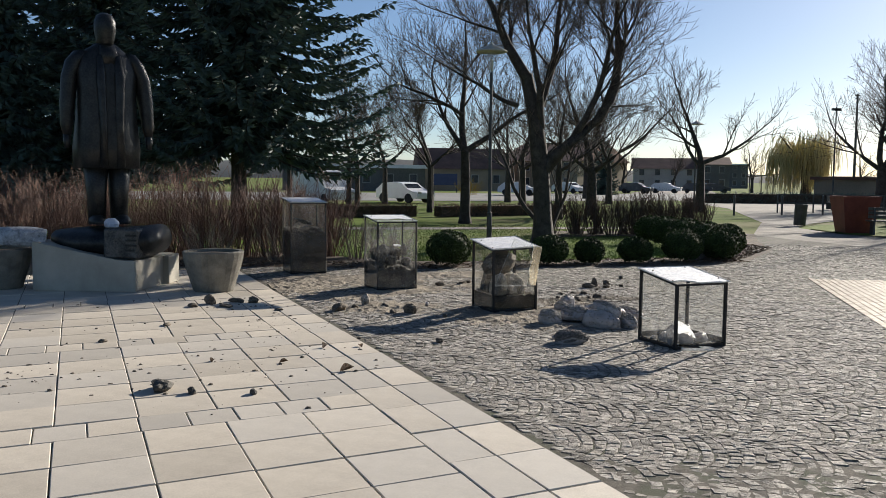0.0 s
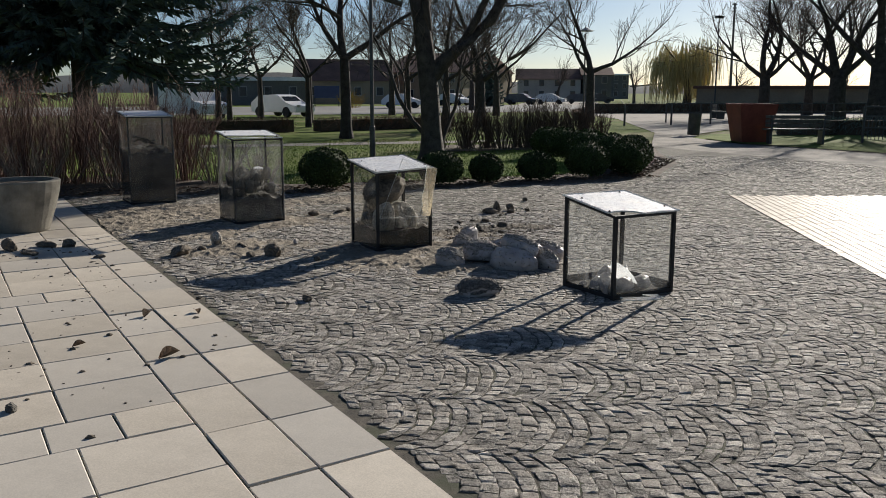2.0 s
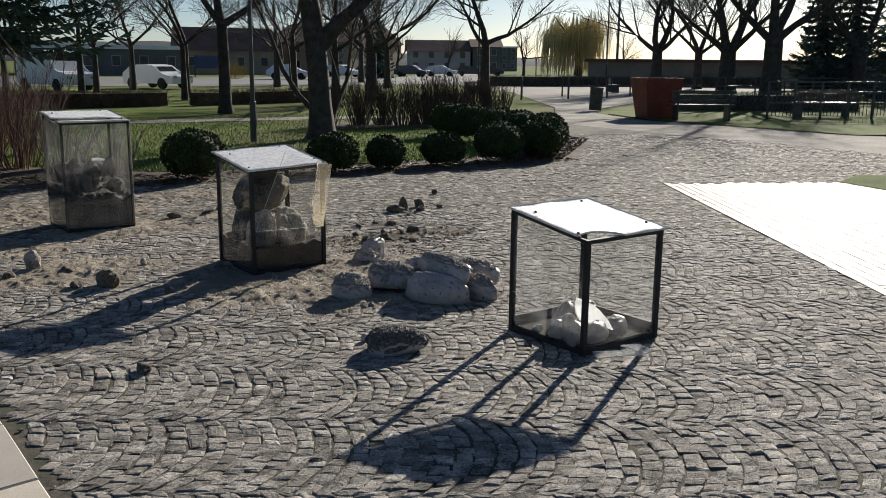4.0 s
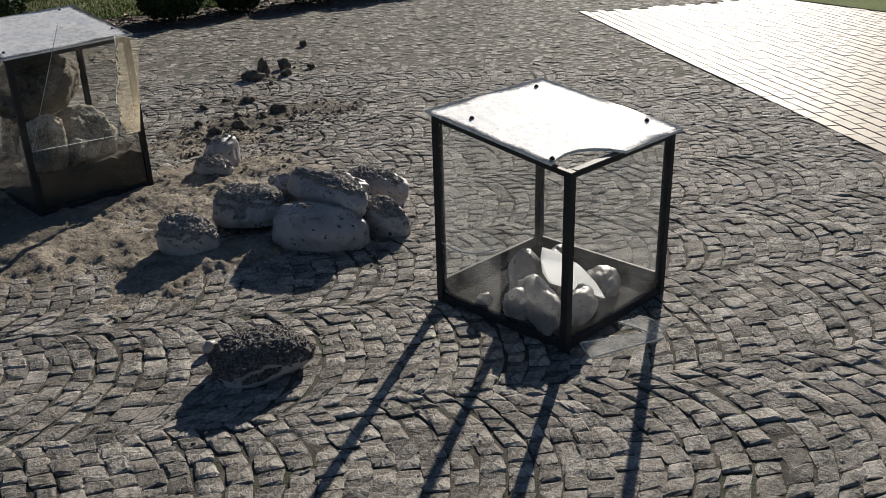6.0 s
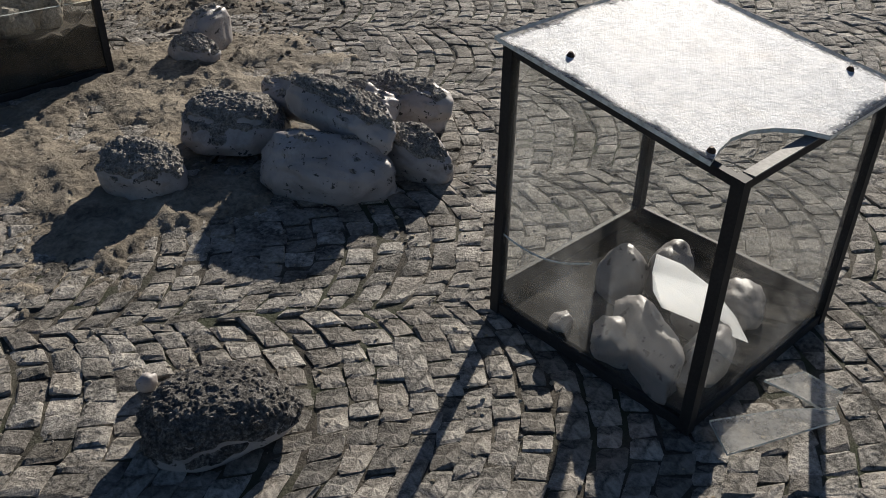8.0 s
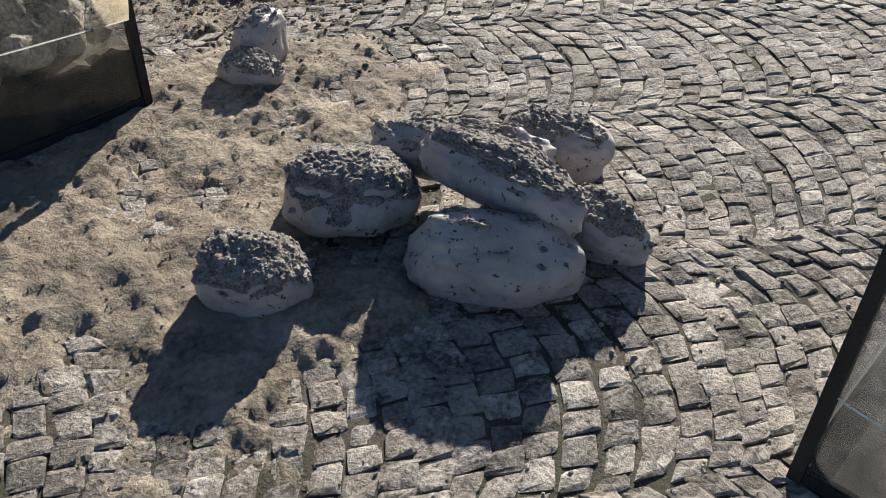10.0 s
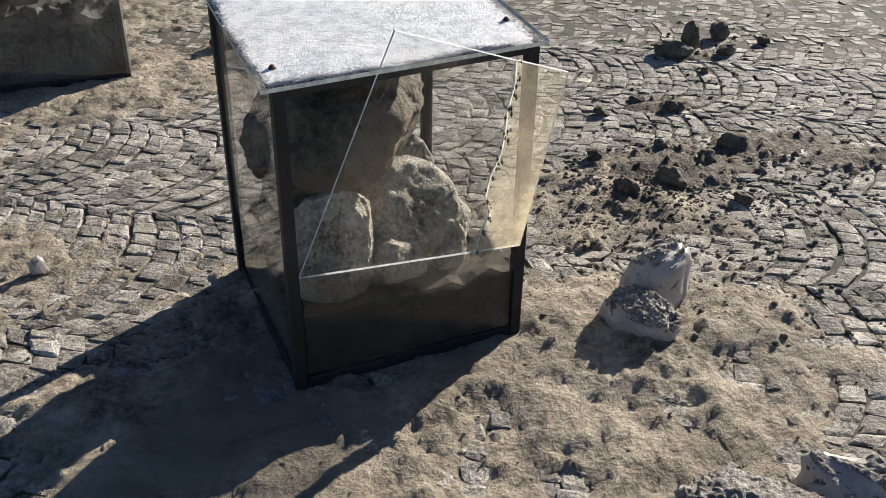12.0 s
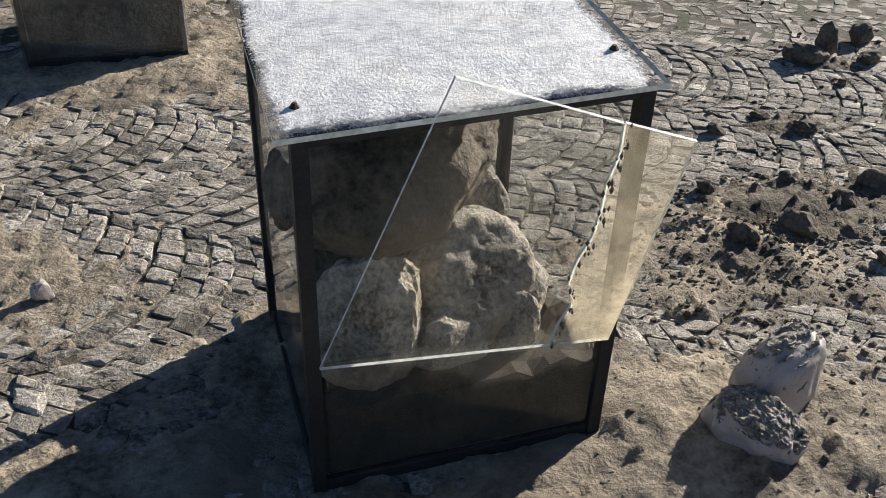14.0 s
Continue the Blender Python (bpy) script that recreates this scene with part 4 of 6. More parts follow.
fill(*Q, 0.70, 0.78, surface("black_earth", (0.018, 0.015, 0.012), (0.06, 0.052, 0.043), 0.95, 6, 60, 1.0, 0.01), "earth_fill", "nearly black earth packed in the tallest case", 9.0)
V, F = [], []
for k in range(3):
    pts = [Vector((0.10 + 0.3 * i / 8, 0.12 + 0.02 * k, 0.86 + 0.05 * math.sin(i * 0.5 + k) + 0.02 * k)) for i in range(9)]
    tube(V, F, pts, [0.016 - 0.0015 * abs(i - 4) for i in range(9)], 6)
ob = link_mesh("root", V, F, BARK)
ob.matrix_basis = pose(*Q, 0, 0, 0, ROT)
tagged(ob, "curled dark root lying on the packed earth", "root")

# ---- lumps lying about ----
GP = "heap of salt lumps"


def salt_lump(x, y, z, size, seed, rot, tilt, label, cover=0.35, bend=0.0, crust=CRUST, body=SALT, group="", square=0.86, point=0.0):
    """Smooth rounded salt body with a separate crumbly crust over what faces up; size is the full length, width and height."""
    rng = random.Random(seed)
    off = Vector((rng.uniform(-50, 50), rng.uniform(-50, 50), rng.uniform(-50, 50)))
    bm = bmesh.new()
    bmesh.ops.create_icosphere(bm, subdivisions=5, radius=1.0)
    for v in bm.verts:
        p = v.co.copy()
        p = Vector([math.copysign(abs(c) ** square, c) for c in p])
        p *= 1.0 + 0.14 * noise.fractal(v.co * 1.25 + off, 0.9, 2.1, 3) + 0.035 * noise.noise(v.co * 4.5 + off)
        k = 1.0 - point * max(0.0, p.x)
        p.y, p.z = p.y * k, p.z * k
        p.y += bend * p.x * p.x
        if p.z < -0.6:
            p.z = -0.6 + (p.z + 0.6) * 0.15
        v.co = p
    lo = [min(v.co[i] for v in bm.verts) for i in range(3)]
    hi = [max(v.co[i] for v in bm.verts) for i in range(3)]
    for v in bm.verts:
        f = [(v.co[i] - lo[i]) / (hi[i] - lo[i]) for i in range(3)]
        v.co = Vector(((f[0] - 0.5) * size[0], (f[1] - 0.5) * size[1], f[2] * size[2]))
    bm.normal_update()
    turn = pose(0, 0, 0, tilt[0], tilt[1], rot).to_3x3()
    top = max(v.co.z for v in bm.verts)
    mask = {}
    for v in bm.verts:
        k = (turn @ v.normal).z + 0.22 * noise.fractal(v.co * 17 + off, 0.6, 2.2, 5) + 0.3 * (v.co.z / top - 0.6) - cover
        mask[v.index] = max(0.0, min(1.0, k * 5.0))
    used, P, N, K, F = {}, [], [], [], []
    for f in bm.faces:
        if sum(mask[v.index] > 0.02 for v in f.verts) < 2:
            continue
        for v in f.verts:
            if v.index not in used:
                used[v.index] = len(P)
                P.append(v.co.copy()), N.append(v.normal.copy()), K.append(mask[v.index])
        F.append([used[v.index] for v in f.verts])
    mids, fine = {}, []                     # split each face in four, so that single grains can stand out
    for a, b, c in F:
        m3 = []
        for e in ((a, b), (b, c), (c, a)):
            key = (min(e), max(e))
            if key not in mids:
                mids[key] = len(P)
                P.append((P[e[0]] + P[e[1]]) / 2), N.append((N[e[0]] + N[e[1]]).normalized()), K.append((K[e[0]] + K[e[1]]) / 2)
            m3.append(mids[key])
        fine.extend(((a, m3[0], m3[2]), (m3[0], b, m3[1]), (m3[2], m3[1], c), (m3[0], m3[1], m3[2])))
    V, F = [], fine
    for p, n, k in zip(P, N, K):
        grain = max(0.0, 0.62 - noise.voronoi(p * 88 + off)[0][0])
        h = -0.003 * (1 - k) + k * (0.002 + 0.013 * grain + 0.004 * (1 + noise.noise(p * 45 + off)))
        V.append(p + n * h)
    t = empty("salt_lump", pose(x, y, z, tilt[0], tilt[1], rot), label, "salt lump", group)
    part("body", bm, body, t, "smooth pale salt", smooth=True)
    if F:
        link_mesh("crust", V, F, crust, t, "dark crumbly crust")
    return t


for x, y, z, size, seed, rot, tilt, label, kw in (
        (5.085, 9.335, -0.01, (0.28, 0.21, 0.17), 201, -46, (6, 4), "small salt lump with a crumbly dark crust", dict(cover=0.25)),
        (5.44, 9.42, -0.01, (0.37, 0.31, 0.20), 202, -30, (-14, 2), "broad salt lump with rough dark crust on top", dict(cover=0.45)),
        (5.56, 9.01, -0.015, (0.45, 0.24, 0.20), 203, -43, (14, 7), "long smooth salt slab leaning at the foot of the heap", dict(cover=0.98, point=0.12)),
        (5.76, 9.345, 0.060, (0.52, 0.19, 0.145), 204, -52, (10, 1), "long pale salt lump with an upstanding rim", dict(cover=0.90, bend=0.25)),
        (6.02, 9.25, 0.0, (0.34, 0.21, 0.17), 205, -40, (4, 10), "rounded pale salt lump with speckled top", dict(cover=0.84)),
        (5.86, 8.94, -0.012, (0.30, 0.18, 0.16), 206, -72, (14, 12), "blocky salt lump with speckled crust", dict(cover=0.70, point=0.25)),
        (5.68, 9.12, 0.110, (0.49, 0.19, 0.15), 207, -79, (-10, 3), "long salt lump laid across the heap", dict(cover=0.74, point=0.10))):
    salt_lump(x, y, z, size, seed, rot, tilt, label, group=GP, **kw)
salt_lump(4.82, 8.21, -0.006, (0.34, 0.23, 0.13), 211, -16, (3, 0), "dark porous salt lump lying on the setts", cover=-0.10, crust=CRUST_DARK)
rock("pebble", 4.735, 8.43, 0.0, (0.05, 0.04, 0.035), 212, SALT, "small pale yellowish pebble on the setts", "pebble", 0)
salt_lump(5.77, 10.33, -0.012, (0.25, 0.13, 0.19), 213, 22, (-6, -4), "pale salt lump with flat crusted top on sand", cover=0.86, bend=0.35, square=0.65)
salt_lump(5.635, 10.23, -0.012, (0.22, 0.14, 0.12), 214, -48, (4, 10), "small salt lump with dark top on sand", cover=0.55, square=0.75)
rock("pebble", 4.10, 11.01, 0.0, (0.06, 0.05, 0.05), 215, SALT, "white chipped pebble on the setts", "pebble", 20, detail=2, facets=6)
rock("pebble", 5.42, 10.345, 0.0, (0.05, 0.03, 0.025), 216, SALT, "small white stone chip on the sand", "pebble", -10, detail=2, facets=6)
GL = "loose clods and stones"
for x, y, sx, sy, sz, mat, label in (
        (3.34, 11.25, .16, .14, .17, ROCK, "pale grey rounded stone on the setts"), (2.92, 10.85, .30, .18, .11, CLOD, "dark earthy clod beside the slabs"),
        (3.72, 10.45, .25, .17, .15, CLOD, "brown earthy clod in the sun"), (3.55, 11.02, .22, .12, .07, CLOD, "flat dark clod on the setts"),
        (3.52, 10.50, .13, .10, .06, CLOD, "small dark clod on the setts"), (3.15, 11.0, .13, .10, .06, CLOD, "small dark clod on the setts"), (3.52, 8.53, .13, .10, .05, CLOD, "small dark clod on the setts"),
        (7.02, 12.3, .24, .18, .09, CLOD, "dark brown clod of earth"), (7.15, 12.36, .12, .10, .17, CLOD, "upright dark clod of earth"), (7.42, 12.5, .20, .14, .10, CLOD, "dark brown clod of earth"),
        (7.30, 12.25, .16, .10, .06, CLOD, "flat dark clod of earth"), (7.6, 12.35, .10, .08, .06, CLOD, "small dark clod of earth"), (8.1, 13.3, .10, .08, .08, CLOD, "small dark clod of earth"),
        (6.02, 10.98, 0.13, 0.09, 0.07, CLOD, "crumbling dark clod of earth"), (6.22, 11.0, 0.16, 0.10, 0.07, CLOD, "crumbling dark clod of earth"), (6.45, 11.12, 0.11, 0.08, 0.06, CLOD, "crumbling dark clod of earth"), (6.62, 11.22, 0.15, 0.09, 0.07, CLOD, "crumbling dark clod of earth"),
        (6.05, 11.28, 0.08, 0.07, 0.05, CLOD, "small dark clod of earth"), (6.35, 11.3, 0.07, 0.06, 0.04, CLOD, "small dark clod of earth"), (6.38, 10.80, 0.09, 0.07, 0.05, CLOD, "small dark clod of earth"), (6.29, 11.68, 0.09, 0.07, 0.04, CLOD, "small dark clod of earth"),
        (6.62, 11.64, 0.11, 0.07, 0.05, CLOD, "flat dark clod of earth"), (6.52, 11.78, 0.09, 0.06, 0.03, CLOD, "flat dark clod of earth"), (7.03, 12.03, 0.07, 0.05, 0.04, CLOD, "small dark clod of earth"),
        (5.24, 13.05, .25, .16, .08, CLOD, "dark clod by the tall case"), (4.87, 13.03, .18, .14, .08, CLOD, "dark clod by the tall case"), (5.4, 13.2, .14, .1, .07, CLOD, "dark clod by the tall case"),
        (0.88, 7.12, .34, .20, .10, ROCK_DARK, "dark flat stone lying on the slabs"), (1.10, 6.95, .11, .09, .06, ROCK_DARK, "small dark stone on the slabs"), (1.55, 6.82, .10, .07, .05, ROCK_DARK, "small dark stone on the slabs"),
        (1.42, 11.75, .22, .18, .14, CLOD, "dark clod of earth beside the planter"), (1.75, 11.85, .30, .16, .07, CLOD, "dark clod of earth beside the planter"), (1.20, 11.55, .26, .14, .06, CLOD, "dark clod of earth beside the planter"),
        (1.95, 11.75, .18, .14, .10, CLOD, "dark clod of earth beside the planter"), (1.6, 11.45, .30, .14, .05, CLOD, "flat dark clod on the slabs"), (2.2, 11.0, .16, .1, .04, CLOD, "flat dark clod on the slabs"),
        (0.9, 10.2, .2, .1, .04, CLOD, "flat dark clod on the slabs"), (0.3, 9.3, .12, .08, .04, CLOD, "small dark clod on the slabs"), (4.05, 10.05, .08, .07, .05, CLOD, "small clod on the sand")):
    rock("clod", x, y, -0.003, (sx * 0.85, sy * 0.85, sz * 0.8), int(x * 100 + y * 37), mat, label, "clod", (x * 77) % 180, (0, 0), GL, detail=3, facets=5, rough=0.22)
GLF = "curled dry leaves on the slabs"
for x, y, s, rz in ((2.38, 7.44, .085, 20), (2.37, 8.52, .07, 60), (2.70, 8.46, .05, 100), (1.9, 7.9, .05, 10), (1.3, 8.1, .05, 70)):
    bm = bmesh.new()
    n = 7
    rows = [[bm.verts.new((s * (i / (n - 1) - 0.5) * 1.6, s * 0.5 * j * math.sin(math.pi * (0.05 + 0.9 * i / (n - 1))), s * 0.55 * abs(j) * math.sin(math.pi * i / (n - 1)) + 0.25 * s * (i / (n - 1)) ** 2)) for i in range(n)] for j in (-1, 0, 1)]
    for a, b in zip(rows, rows[1:]):
        for i in range(n - 1):
            bm.faces.new((a[i], a[i + 1], b[i + 1], b[i]))
    bmesh.ops.solidify(bm, geom=bm.faces[:], thickness=0.002)
    ob = part("dry_leaf", bm, LITTER, smooth=True)
    ob.matrix_basis = pose(x, y, 0.006, 6, 0, rz)
    tagged(ob, "curled brown dry leaf on the slabs", "leaf", GLF)


def crumbs(name, spots, count, rng, mat, label, lo, hi, z0=0.0):
    """Countless small bits of earth, one joined mesh."""
    ico = bmesh.new()
    bmesh.ops.create_icosphere(ico, subdivisions=1, radius=1.0)
    iv = [v.co.copy() for v in ico.verts]
    jf = [tuple(v.index for v in f.verts) for f in ico.faces]
    ico.free()
    V, F = [], []
    for _ in range(count):
        cx, cy, rx, ry, zz = rng.choice(spots)
        x, y = rng.gauss(cx, rx), rng.gauss(cy, ry)
        r = lo + (hi - lo) * rng.random() ** 3
        k = len(V)
        e = Euler((rng.uniform(0, 6), rng.uniform(0, 6), rng.uniform(0, 6))).to_matrix()
        sx, sy, sz = r * rng.uniform(0.7, 1.4), r * rng.uniform(0.6, 1.1), r * rng.uniform(0.4, 0.9)
        z = max(z0, dirt_height(x, y)) if zz else z0
        for v in iv:
            w = e @ v
            V.append((x + w.x * sx, y + w.y * sy, z + w.z * sz))
        F.extend(tuple(k + i for i in f) for f in jf)
    return tagged(link_mesh(name, V, F, mat), label, "dirt", kind="stuff")


rng = random.Random(77)
crumbs("dirt_crumbs", [(6.3, 10.9, .5, .3, 1), (6.2, 10.95, .3, .2, 1), (6.25, 11.05, .35, .25, 1), (6.4, 11.1, .4, .2, 1), (6.3, 11.0, .4, .25, 1), (6.9, 12.0, .5, .5, 1), (6.1, 10.6, .3, .3, 1)],
       3600, rng, SOIL, "crumbs of dry earth scattered round the cases", 0.002, 0.013, 0.0)
crumbs("sand_crumbs", [(4.8, 9.7, .5, .4, 1), (5.4, 9.9, .4, .4, 1), (5.9, 10.5, .4, .4, 1), (5.1, 9.2, .5, .4, 1), (4.3, 10.6, .4, .4, 1)],
       3200, rng, SAND, "pale sandy crumbs on the trodden dirt", 0.0012, 0.0055, 0.0)
crumbs("grit", [(5.0, 8.2, .9, .8, 0), (4.6, 7.6, .9, .6, 0), (6.0, 9.0, .8, .8, 0), (5.6, 8.9, .5, .5, 0), (7.2, 12.3, .6, .4, 0), (4.4, 11.8, .9, .9, 0)],
       2200, rng, ROCK, "pale grit and stone chips on the setts", 0.002, 0.009, 0.0)
crumbs("slab_dirt", [(1.6, 11.6, .6, .4, 0), (0.6, 9.4, 1.0, 1.0, 0), (1.6, 9.0, .7, 1.0, 0), (1.0, 7.6, .8, .7, 0), (2.2, 10.5, .5, .8, 0), (0.2, 7.8, .5, .3, 0)],
       420, rng, CLOD, "dark bits of earth scattered over the slabs", 0.004, 0.026, 0.002)

# ---- monument ----
ped = empty("pedestal", pose(0.46, 13.12, 0, 0, 0, -20), "pale concrete pedestal with a slanting top", "pedestal")
bm = bmesh.new()
front = [(-1.48, 0.0), (0.0, 0.0), (0.0, 0.44), (-0.30, 0.45), (-1.48, 0.70)]
lo = [bm.verts.new((x, 0.0, z)) for x, z in front]
hi = [bm.verts.new((x, 1.5, z)) for x, z in front]
bm.faces.new(lo), bm.faces.new(hi[::-1])
for i in range(5):
    bm.faces.new((lo[i], hi[i], hi[(i + 1) % 5], lo[(i + 1) % 5]))
bmesh.ops.bevel(bm, geom=bm.edges[:], offset=0.012, segments=2, affect="EDGES")
part("block", bm, CONCRETE, ped)
part("buttress", a_box(-0.01, 1.05, 0, 0.09, 1.5, 0.43, bevel=0.01), CONCRETE, ped)
plinth = empty("bronze_plinth", pose(0.46, 13.12, 0, 0, 0, -20), "dark bronze log-shaped plinth with a carved end", "plinth")
bm = loft([((-1.38, 0.62, 0.0), 0.25, 0.14), ((-1.30, 0.62, 0.06), 0.36, 0.2), ((-0.95, 0.62, 0.2), 0.42, 0.26), ((-0.4, 0.62, 0.4), 0.42, 0.27), ((0.1, 0.62, 0.55), 0.40, 0.26)], 18)
for v in bm.verts:
    x, y, z = v.co
    along = -1.38 + 1.5 * (z / 0.55)
    v.co = Vector((along, 0.62 + (y - 0.62) * 1.9, 0.72 + 0.62 * (x - (-1.38 + 1.48 * z / 0.55)) * 0.85 + 0.03 * noise.noise(Vector((along * 3, y * 4, 1)))))
part("body", bm, BRONZE, plinth, smooth=True)
bm = a_box(-0.50, 0.10, 0.46, 0.0, 0.95, 0.885, bevel=0.03)
bmesh.ops.subdivide_edges(bm, edges=bm.edges[:], cuts=3, use_grid_fill=True)
for v in bm.verts:
    v.co += Vector((0, 0.02, 0.018)) * noise.noise(v.co * 9)
part("carved_end", bm, BRONZE_ROUGH, plinth, "weathered carved bronze end block")
for k in range(4):
    part("inscription_bar", a_box(-0.17, 0.085, 0.78 - 0.07 * k, -0.01 - 0.03 * (k == 3), 0.10, 0.81 - 0.07 * k), BRONZE, plinth, "unreadable raised lettering")
for k in range(3):
    part("inscription_bar", a_box(0.0, 0.25, 0.76 - 0.07 * k, 0.012, 0.7, 0.79 - 0.07 * k), BRONZE, plinth, "unreadable raised lettering")
book = part("wrapped_block", rock_bm((0.9, 0.5, 0.34), 301, 3, 0.08, 2.0, 0.4, 6), surface("wrapped_stone", (0.16, 0.17, 0.18), (0.5, 0.52, 0.55), 0.6, 8, 30, 1.0, 0.02))
book.matrix_basis = pose(-1.15, 13.95, 0.60, 0, 0, -15)
tagged(book, "rough pale wrapped block at the end of the plinth", "block")

sx, sy = 0.06, 14.02
bm = bmesh.new()
for s in (-1, 1):                            # legs and shoes
    loft([((s * 0.17, 0, 0.06), 0.13, 0.16), ((s * 0.17, 0, 0.45), 0.15, 0.17), ((s * 0.18, 0, 0.95), 0.19, 0.2)], 12, bm)
    loft([((s * 0.19, -0.10, 0.0), 0.12, 0.25), ((s * 0.19, -0.08, 0.06), 0.12, 0.24), ((s * 0.18, -0.02, 0.13), 0.10, 0.15)], 12, bm)
# long open coat
loft([((0, 0.02, 0.80), 0.50, 0.33), ((0, 0.02, 1.1), 0.51, 0.34), ((0, 0.02, 1.5), 0.47, 0.32), ((0, 0.02, 1.9), 0.45, 0.30), ((0, 0.02, 2.2), 0.47, 0.29), ((0, 0.03, 2.40), 0.43, 0.25), ((0, 0.03, 2.50), 0.30, 0.2), ((0, 0.02, 2.6), 0.15, 0.15)], 20, bm)
loft([((0, 0.0, 2.55), 0.13, 0.14), ((0, -0.01, 2.66), 0.14, 0.16), ((0, -0.02, 2.78), 0.165, 0.19), ((0, -0.02, 2.90), 0.165, 0.195), ((0, 0.0, 3.0), 0.12, 0.14), ((0, 0.0, 3.04), 0.05, 0.06)], 16, bm)
loft([((0, -0.20, 2.30), 0.10, 0.05), ((0, -0.19, 2.45), 0.14, 0.06), ((0, -0.12, 2.56), 0.12, 0.06)], 10, bm)   # collar
for s in (-1, 1):                            # arms hanging a little off the coat, lapels
    loft([((s * 0.62, -0.06, 1.28), 0.065, 0.075), ((s * 0.62, -0.05, 1.42), 0.10, 0.11), ((s * 0.60, -0.01, 1.75), 0.115, 0.125), ((s * 0.55, 0.02, 2.1), 0.13, 0.15), ((s * 0.46, 0.03, 2.33), 0.14, 0.16), ((s * 0.34, 0.03, 2.47), 0.13, 0.15)], 12, bm)
    loft([((s * 0.63, -0.09, 1.09), 0.04, 0.06), ((s * 0.63, -0.08, 1.19), 0.06, 0.075), ((s * 0.62, -0.06, 1.32), 0.055, 0.06)], 10, bm)
    loft([((s * 0.13, -0.31, 0.82), 0.07, 0.05), ((s * 0.12, -0.30, 1.4), 0.06, 0.045), ((s * 0.14, -0.27, 2.1), 0.08, 0.04), ((s * 0.13, -0.20, 2.42), 0.06, 0.03)], 8, bm)
for v in bm.verts:
    fold = math.sin(math.atan2(v.co.y, v.co.x) * 7 + v.co.z * 1.2)
    w = 0.022 if 0.7 < v.co.z < 2.3 else 0.006
    v.co += Vector((v.co.x, v.co.y, 0)).normalized() * (w * fold) if v.co.length > 0 else Vector()
statue = part("statue", bm, BRONZE, smooth=True)
statue.matrix_basis = pose(sx, sy, 0.93, 0, 0, 18) @ Matrix.Diagonal((0.92, 0.92, 1.0, 1))
tagged(statue, "dark bronze standing figure in a long coat on the plinth", "statue")
cloth = part("white_bundle", rock_bm((0.20, 0.14, 0.12), 305, 3, 0.25), PAPER)
cloth.matrix_basis = pose(0.13, 13.72, 0.88)
tagged(cloth, "small white bundle lying at the statue's feet", "bundle")


def planter(x, y, s, label):
    p = empty("planter", pose(x, y, 0), label, "planter", "concrete planters")
    part("bowl", loft([((0, 0, 0.0), 0.27, 0.27), ((0, 0, 0.02), 0.285, 0.285), ((0, 0, 0.25), 0.36, 0.36), ((0, 0, 0.45), 0.415, 0.415), ((0, 0, 0.56), 0.43, 0.43), ((0, 0, 0.575), 0.42, 0.42), ((0, 0, 0.575), 0.36, 0.36), ((0, 0, 0.50), 0.35, 0.35)], 28), PLANTER, p, smooth=False)
    part("soil", loft([((0, 0, 0.48), 0.35, 0.35), ((0, 0, 0.53), 0.33, 0.33), ((0, 0, 0.55), 0.15, 0.15)], 16), MULCH, p)
    return p


planter(1.52, 13.15, 1, "grey washed-concrete planter bowl with bare soil")
planter(-1.40, 14.05, 1, "grey washed-concrete planter bowl beside the pedestal")


# ---- plants ----
def branch(V, F, TV, TF, p, d, length, rad, depth, rng, droop=0.0, spread=0.55, kids=4, split=2, fine=0.0035):
    """Grow one limb and its side limbs; thick wood goes to V, twigs to TV."""
    n = 5 if depth > 1 else 4
    pts, radii, cur = [p.copy()], [rad], p.copy()
    d = d.normalized()
    for i in range(n):
        d = (d + Vector((rng.gauss(0, 0.13), rng.gauss(0, 0.13), rng.gauss(0.03, 0.08) - droop))).normalized()
        cur = cur + d * (length / n)
        pts.append(cur.copy())
        radii.append(rad * (1 - 0.62 * (i + 1) / n))
    if depth >= split:
        tube(V, F, pts, radii, 7 if rad > 0.06 else 5)
    else:
        tube(TV, TF, pts, [max(r, fine) for r in radii], 3)
    if depth == 0:
        return
    for k in range(kids + (3 if depth == 1 else 0)):
        f = 0.25 + 0.75 * (k + rng.random()) / (kids + 1)
        i = min(n - 1, int(f * n))
        q = pts[i].lerp(pts[i + 1], f * n - i)
        ax = d.orthogonal().normalized()
        ax = (Matrix.Rotation(rng.uniform(0, 2 * math.pi), 3, d) @ ax)
        nd = (d * (1 - spread * 0.6) + ax * spread * rng.uniform(0.7, 1.3) + Vector((0, 0, 0.12))).normalized()
        branch(V, F, TV, TF, q, nd, length * rng.uniform(0.45, 0.72), max(radii[i] * rng.uniform(0.34, 0.52), 0.003), depth - 1, rng, droop, spread, kids, split, fine)
    # leader continues
    branch(V, F, TV, TF, pts[-1], d, length * 0.6, radii[-1], depth - 1, rng, droop, spread, kids, split, fine)


